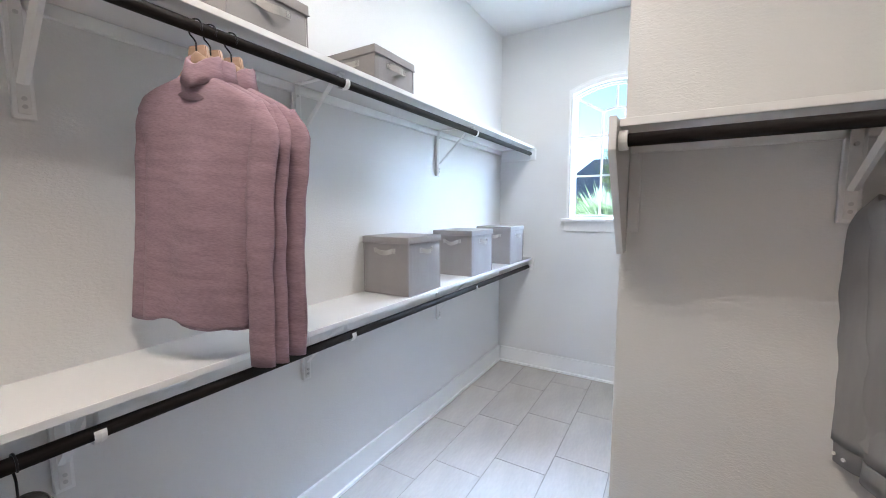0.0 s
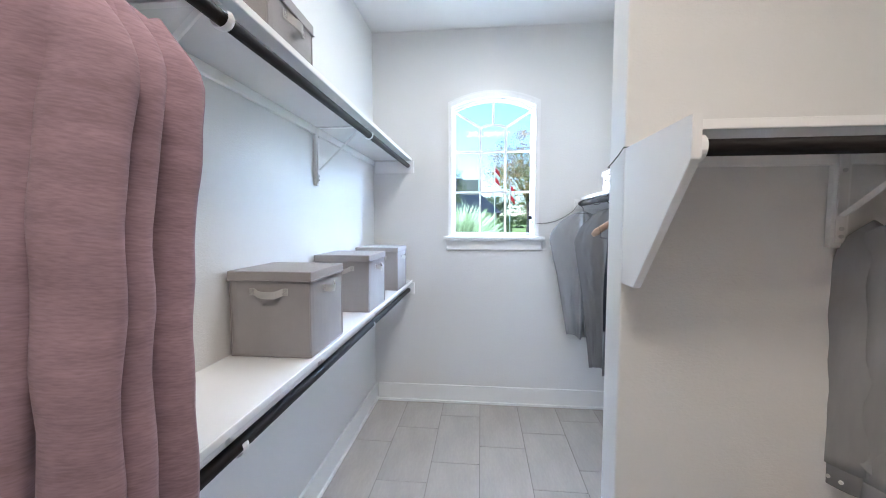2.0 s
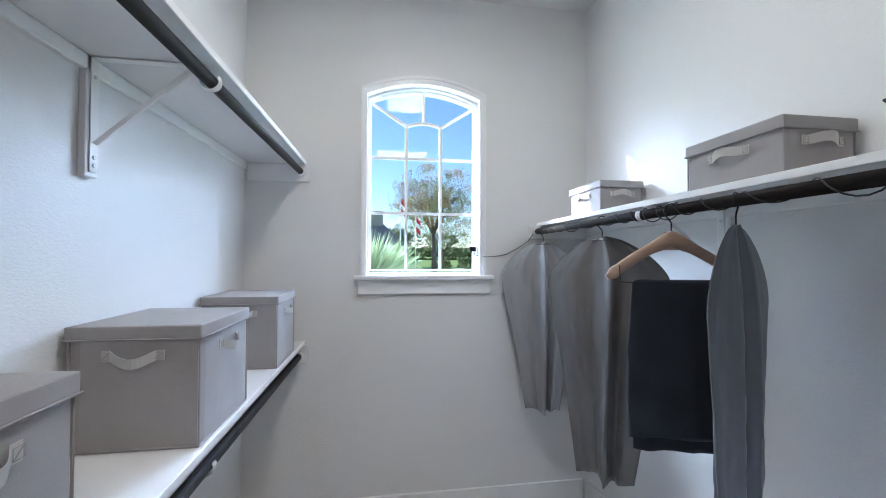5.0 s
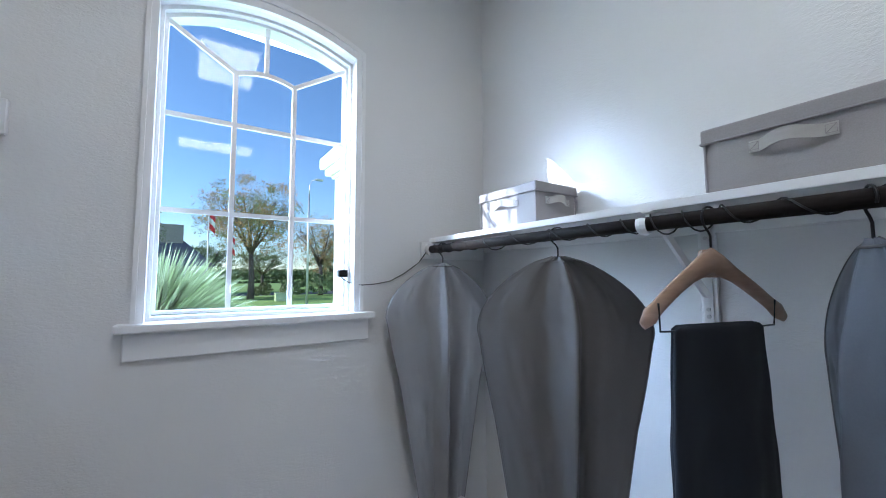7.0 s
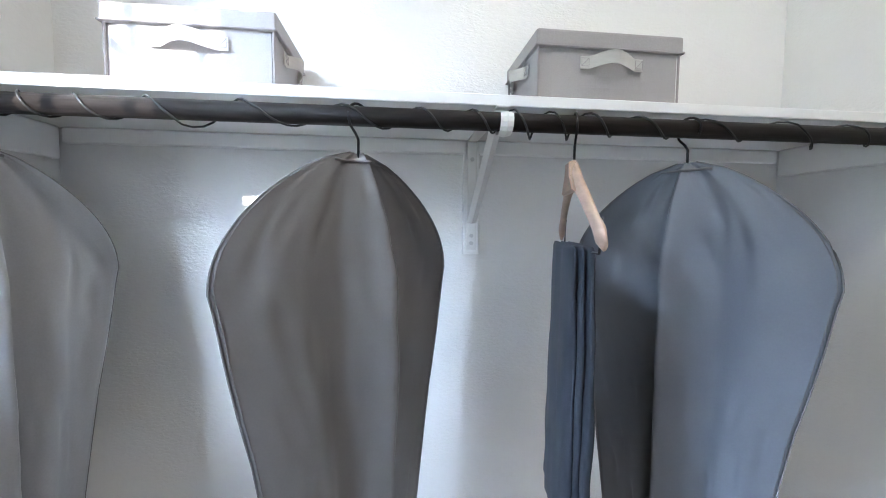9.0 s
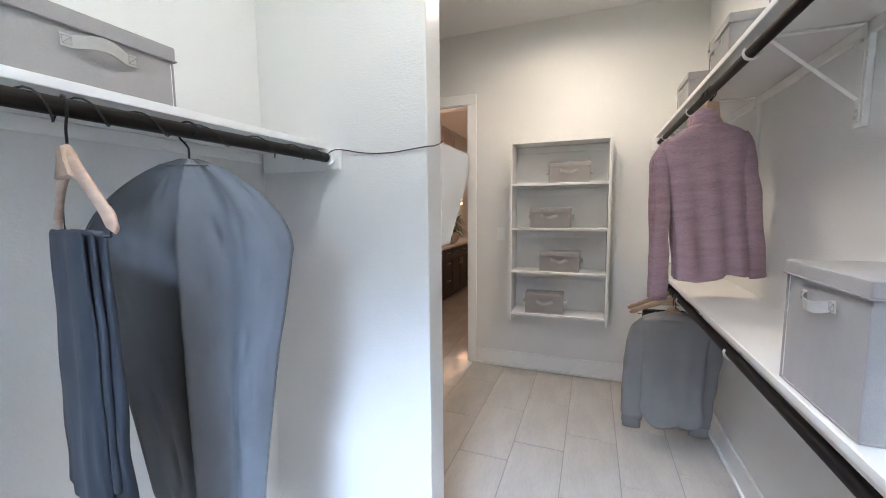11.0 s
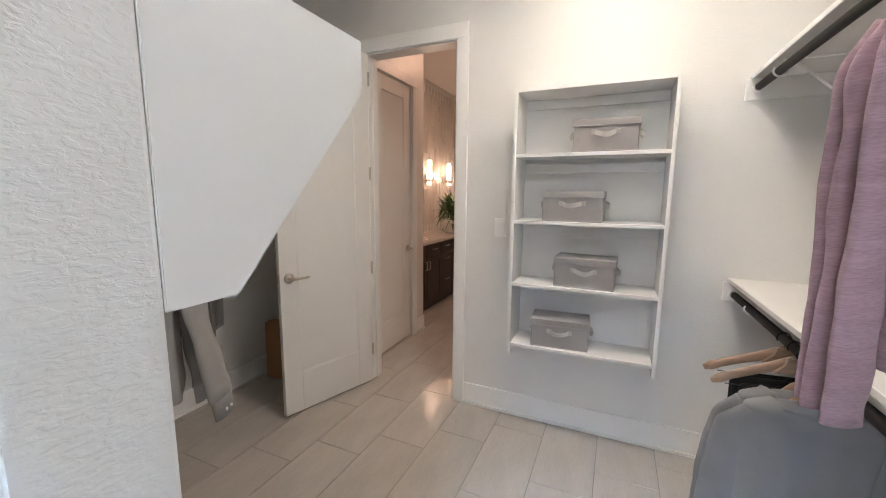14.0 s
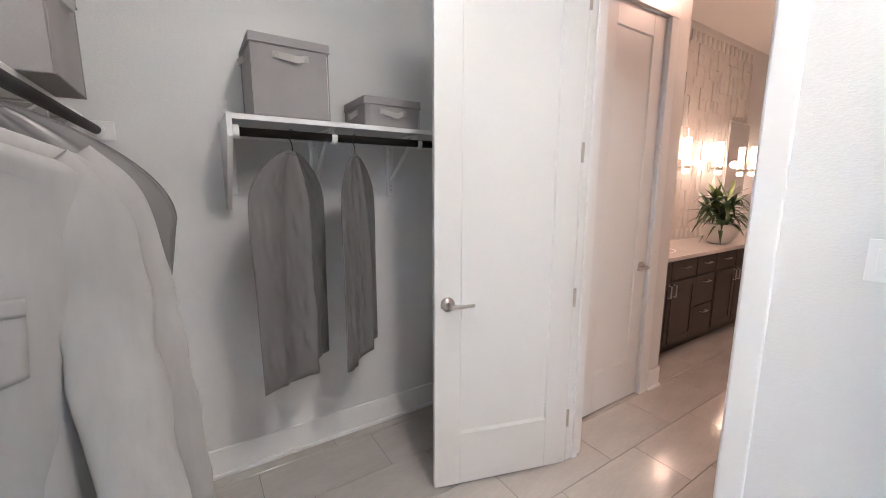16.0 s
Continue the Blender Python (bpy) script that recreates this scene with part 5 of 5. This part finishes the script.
M_autumn = mat("autumn_foliage", (0.42, 0.25, 0.09), 0.7, var=0.5, scale=1.2, fleck=0.2)
M_hedge = mat("hedge_foliage", (0.17, 0.22, 0.085), 0.7, var=0.4, scale=1.2)
M_agave = mat("blue_green_yucca_blade", (0.34, 0.40, 0.22), 0.5, var=0.2, scale=3, object_random=0.2)
M_roof = mat("dark_roof_shingle", (0.20, 0.18, 0.19), 0.85, var=0.2, scale=5)
M_brick = mat("pale_house_wall", (0.42, 0.38, 0.33), 0.85, var=0.1, scale=3)
M_pole = mat("galvanised_pole", (0.55, 0.55, 0.54), 0.4, metal=0.7, var=0.05)
M_flag_red = mat("red_flag_cloth", (0.55, 0.03, 0.04), 0.8, var=0.05)
M_flag_white = mat("white_flag_cloth", (0.75, 0.75, 0.75), 0.8, var=0.05)
M_carpaint = mat("dark_car_paint", (0.03, 0.032, 0.04), 0.2, var=0.05, coat=0.5)
GZ = -0.18
structure("ground", box(-400, 400, -400, 800, GZ - 0.5, GZ), M_grass, "green lawn reaching to the far trees")
structure("road", box(-300, 300, 44, 52, GZ + 0.0005, GZ + 0.01), M_road, "grey asphalt road beyond the lawn")
# out-of-view wall, added to keep sun off the bags under the bay rod
structure("wall_wing", box(-3.3, -3.0, 3.8, 5.7, GZ, 2.98), M_stucco, "unseen plain white wall added to block the low sun")
structure("wall_facade", box(XN + T, 5.0, YN, YN + 0.16, GZ, 3.4), M_stucco, "white stucco facade")

col = thing("porch_column", "square white porch column with a moulded cap", "column", pose(0.99, 6.2, 0))
part("shaft", box(-0.20, 0.20, -0.20, 0.20, GZ + 0.3, 2.68, 0.01), M_stucco, col)
part("base", box(-0.27, 0.27, -0.27, 0.27, GZ, GZ + 0.2995, 0.01), M_stucco, col)
for a, z0, z1_ in ((0.23, 2.6805, 2.72), (0.29, 2.7205, 2.80), (0.34, 2.8005, 2.93)):
    part("cap_moulding", box(-a, a, -a, a, z0, z1_, 0.01), M_stucco, col)
part("lintel", box(-0.02, 3.0, -0.20, 0.20, 2.9305, 3.4, 0.01), M_stucco, col)


def leaf_cloud(seed, centre, radius, count, size, clusters=60):
    """Many small turned leaf quads in an uneven crown."""
    rng = random.Random(seed)
    verts, faces = [], []
    cl = []
    while len(cl) < clusters:
        c = Vector((rng.gauss(0, 0.55), rng.gauss(0, 0.55), rng.gauss(0, 0.5)))
        if c.length < 0.95 - 0.25 * max(0, -c.z):
            cl.append((c, rng.uniform(0.08, 0.24)))
    for _ in range(count):
        c, r = rng.choice(cl)
        p = c + Vector((rng.gauss(0, 1), rng.gauss(0, 1), rng.gauss(0, 0.8))).normalized() * r * rng.random() ** 0.4
        p = Vector((p.x * radius[0], p.y * radius[1], p.z * radius[2])) + Vector(centre)
        a, b = Vector((rng.gauss(0, 1), rng.gauss(0, 1), rng.gauss(0, 1))).normalized(), Vector((rng.gauss(0, 1), rng.gauss(0, 1), rng.gauss(0, 1)))
        b = (b - a * b.dot(a)).normalized()
        s = size * rng.uniform(0.6, 1.4)
        i = len(verts)
        verts += [p - a * s, p + b * s * 0.6, p + a * s, p - b * s * 0.6]
        faces.append((i, i + 1, i + 2, i + 3))
    me = bpy.data.meshes.new("crown")
    me.from_pydata([tuple(q) for q in verts], [], faces)
    return me


def tree(x, y, height, spread, seed, label, mixes, leaves=5000):
    t = thing("tree", label, "tree", pose(x, y, GZ))
    rng = random.Random(seed)
    fork = height * 0.38
    part("trunk", tube([(0, 0, -0.1), (0.05, 0, fork * 0.4), (-0.05, 0.1, fork)], [0.30, 0.22, 0.17], 10), M_bark, t, "", True)
    for i in range(7):
        a = math.tau * i / 7 + rng.uniform(-0.3, 0.3)
        r = spread * rng.uniform(0.5, 0.9)
        part("limb", tube([(-0.05, 0.1, fork * rng.uniform(0.85, 1.0)), (r * 0.4 * math.cos(a), r * 0.4 * math.sin(a), fork + height * 0.15), (r * math.cos(a), r * math.sin(a), height * rng.uniform(0.6, 0.9))], [0.12, 0.07, 0.02], 7), M_bark, t, "", True)
        bm = bmesh.new()
        for _ in range(9):
            q = rng.uniform(0.35, 0.85)
            p = Vector((q * r * math.cos(a), q * r * math.sin(a), fork + (height * 0.8 - fork) * q))
            w = Vector((rng.gauss(0, 1) + math.cos(a), rng.gauss(0, 1) + math.sin(a), rng.uniform(0.1, 1.6))).normalized() * spread * rng.uniform(0.3, 0.55)
            add_tube(bm, [p, p + w * 0.5 + Vector((0, 0, 0.15)), p + w], [0.035, 0.022, 0.008], 4)
        part("twigs", bm, M_bark, t)
    for i, (m_, share) in enumerate(mixes):
        me = leaf_cloud(seed + i, (0, 0, height * 0.62), (spread * 1.25, spread * 1.25, height * 0.40), int(leaves * share * 3.2), 0.062, 130)
        me.materials.append(m_)
        ob = new("crown", me)
        ob.parent = t
        ob["kind"] = "stuff"
    return t


tree(3.9, 37, 10.3, 3.5, 5, "large oak with green and rust autumn leaves", ((M_autumn, 0.55), (M_foliage, 0.45)), 6500)
tree(11.0, 42, 8.6, 3.2, 15, "thin half-bare tree with brown leaves", ((M_autumn, 0.6), (M_foliage, 0.4)), 2600)
tree(-4.5, 42, 8.6, 2.1, 25, "small green tree beside the house", ((M_foliage, 0.7), (M_hedge, 0.3)), 2600)
tree(1.6, 58, 6.2, 2.6, 35, "dark green tree behind the flagpoles", ((M_hedge, 1.0),), 3500)
tree(15.5, 52, 6.2, 3.6, 45, "green tree across the road", ((M_hedge, 0.7), (M_autumn, 0.3)), 4500)
tree(8.6, 62, 6.4, 4.0, 55, "green tree across the road", ((M_hedge, 0.8), (M_foliage, 0.2)), 4500)
tree(-20.0, 58, 8.0, 4.6, 65, "green tree across the road", ((M_hedge, 0.8), (M_foliage, 0.2)), 4000)
for sd, x, y, r, h_ in ((1, 5.2, 40, 1.2, 0.7), (2, 8.0, 41, 1.6, 0.9), (3, 10.5, 40, 2.0, 1.3), (4, 1.5, 41, 1.3, 1.0), (5, 13.5, 41, 2.2, 1.5)):
    b = thing("shrub", "rounded green garden shrub", "shrub", pose(x, y, GZ))
    me = leaf_cloud(100 + sd, (0, 0, h_ * 0.9), (r, r, h_), 2200, 0.09)
    me.materials.append(M_hedge if sd != 1 else M_foliage)
    ob = new("foliage", me)
    ob.parent = b
    ob["kind"] = "stuff"
me = leaf_cloud(140, (0, 0, 3), (160, 8, 3.2), 26000, 0.7)
me.materials.append(M_hedge)
bd = tagged(new("backdrop_trees", me), "far line of dark green trees", "trees", "", "stuff")
bd.location = (20, 150, GZ - 1)

# spiky yucca near the window
yu = thing("yucca", "large round yucca with many narrow blue-green blades", "plant", pose(-0.86, 6.7, GZ))
part("trunk", tube([(0, 0, 0), (0, 0, 1.05)], [0.16, 0.12], 10), M_bark, yu, "", True)
rng = random.Random(77)
blades = []
for i in range(14):
    bm = bmesh.new()
    rows = []
    ln, dr = rng.uniform(0.85, 1.05), rng.uniform(0.0, 0.16)
    for k in range(5):
        t = k / 4
        w = 0.024 * (1 - t ** 1.5) + 0.001
        rows.append([bm.verts.new((ln * t, -w, -dr * t * t)), bm.verts.new((ln * t, w, -dr * t * t + 0.003))])
    for r0, r1 in zip(rows, rows[1:]):
        bm.faces.new((r0[0], r0[1], r1[1], r1[0]))
    blades.append(mesh_of("blade", bm, M_agave))
for i in range(300):
    ob = new("blade", blades[i % 14])
    ob.matrix_world = Matrix.Translation((0, 0, 1.14)) @ pose(0, 0, 0, rng.uniform(-20, 20), -math.degrees(math.asin(rng.uniform(-0.45, 1.0))), rng.uniform(0, 360))
    ob.parent = yu

verts, faces = [], []
for i in range(1700):
    m_ = Matrix.Translation((0, 0, 1.12)) @ pose(0, 0, 0, rng.uniform(-20, 20), -math.degrees(math.asin(rng.uniform(-0.2, 1.0))), rng.uniform(0, 360))
    ln, w, k = rng.uniform(0.7, 1.0), rng.uniform(0.007, 0.013), len(verts)
    verts += [tuple(m_ @ Vector(q)) for q in ((0, -w, 0), (0, w, 0), (ln * 0.6, w, 0.01), (ln, 0, -0.03), (ln * 0.6, -w, 0.01))]
    faces.append((k, k + 1, k + 2, k + 3, k + 4))
me = bpy.data.meshes.new("inner_blades")
me.from_pydata(verts, [], faces)
me.materials.append(M_agave)
ob = new("inner_blades", me)
ob.parent = yu
ob["kind"] = "stuff"

# neighbouring house
hs = thing("house", "low pale house with a dark hipped roof and a chimney", "house", pose(-5.0, 50, GZ))
part("wall", box(-9, 6.5, 0, 10, 0, 3.0), M_brick, hs)
bm = bmesh.new()
b0 = [bm.verts.new(c) for c in ((-9.6, -0.6, 3.0005), (7.1, -0.6, 3.0005), (7.1, 10.6, 3.0005), (-9.6, 10.6, 3.0005))]
t0 = [bm.verts.new(c) for c in ((-4.6, 5, 8.2), (1.9, 5, 8.0))]
bm.faces.new(b0[::-1])
bm.faces.new((b0[0], b0[1], t0[1], t0[0]))
bm.faces.new((b0[1], b0[2], t0[1]))
bm.faces.new((b0[2], b0[3], t0[0], t0[1]))
bm.faces.new((b0[3], b0[0], t0[0]))
rf = part("roof", bm, M_roof, hs)
part("chimney", box(1.7, 4.14, 2.2, 4.2, 4.4, 7.5), M_brick, rf)
for x in (-7, -3, 0.5, 4.2):
    wi = part("window", box(x - 0.6, x + 0.6, -0.04, -0.001, 0.9, 2.2), M_winframe, hs)
    part("pane", box(x - 0.52, x + 0.52, -0.05, -0.0405, 0.98, 2.12), M_carpaint, wi)

sl_ = thing("street_lamp", "tall grey street lamp with a curved arm", "street lamp", pose(5.8, 27, GZ))
part("pole", tube([(0, 0, 0), (0, 0, 4), (0, 0, 7.0)], [0.085, 0.065, 0.05], 10), M_pole, sl_, "", True)
part("arm", tube([(0, 0, 7.0), (0.02, 0, 7.6), (0.18, 0, 7.95), (0.45, 0, 8.05)], 0.035, 8), M_pole, sl_, "", True)
part("lamp_head", box(0.42, 0.85, -0.12, 0.12, 7.98, 8.1, 0.03, 2), M_pole, sl_)
for x, y, h_ in ((0.52, 30, 6.3), (1.70, 30.5, 5.0)):
    f = thing("flagpole", "slim flagpole with a red and white flag hanging", "flagpole", pose(x, y, GZ))
    part("pole", tube([(0, 0, 0), (0, 0, h_)], [0.05, 0.03], 8), M_pole, f, "", True)
    for i, m_ in enumerate((M_flag_red, M_flag_white, M_flag_red)):
        bm = bmesh.new()
        rows = []
        for k in range(8):
            u = k / 7
            rows.append([bm.verts.new((0.05 + 0.30 * u, 0.10 * math.sin(9 * u), h_ - 0.4 - 0.35 * u - 0.36 * (i + e))) for e in (0, 1)])
        for r0, r1 in zip(rows, rows[1:]):
            bm.faces.new((r0[0], r0[1], r1[1], r1[0]))
        thick(part("flag", bm, m_, f, "", True), 0.01)
ub = thing("utility_box", "grey-green utility cabinet on the lawn", "utility box", pose(5.5, 33, GZ))
part("cabinet", box(-0.45, 0.45, -0.3, 0.3, 0, 0.55, 0.03, 2), M_agave, ub)
part("lid", box(-0.48, 0.48, -0.33, 0.33, 0.5505, 0.62, 0.02, 2), M_agave, ub)


# ---- floor tiles ----
TX, TY = 0.3035, 0.600
floor = structure("floor", box(-1.6, 2.3, -6.75, 3.68, -0.178, -0.004), M_grout, "grey grouted concrete bed of the tile floor")
tile_mesh = mesh_of("tile", box(-TX / 2 + 0.0016, TX / 2 - 0.0016, -TY / 2 + 0.0016, TY / 2 - 0.0016, -0.0038, 0.0, 0.0012, 1), M_tile)
cut_meshes = {}
for i in range(-5, 8):
    cx = 0.120 + TX * (i + 0.5)
    off = 2.675 + 0.2 * i
    for j in range(-16, 9):
        y0 = off + TY * (j - 4)
        x0, x1, ya, yb = cx - TX / 2, cx + TX / 2, y0, y0 + TY
        if x1 < XW or x0 > 2.07 or yb < -6.6 or ya > YN or (ya > PN and x0 > XN) or (x0 < -1.0 and yb < YS - T):
            continue
        ob = new("tile", tile_mesh)
        ob.location = (cx, (ya + yb) / 2, 0)
        ob.parent = floor
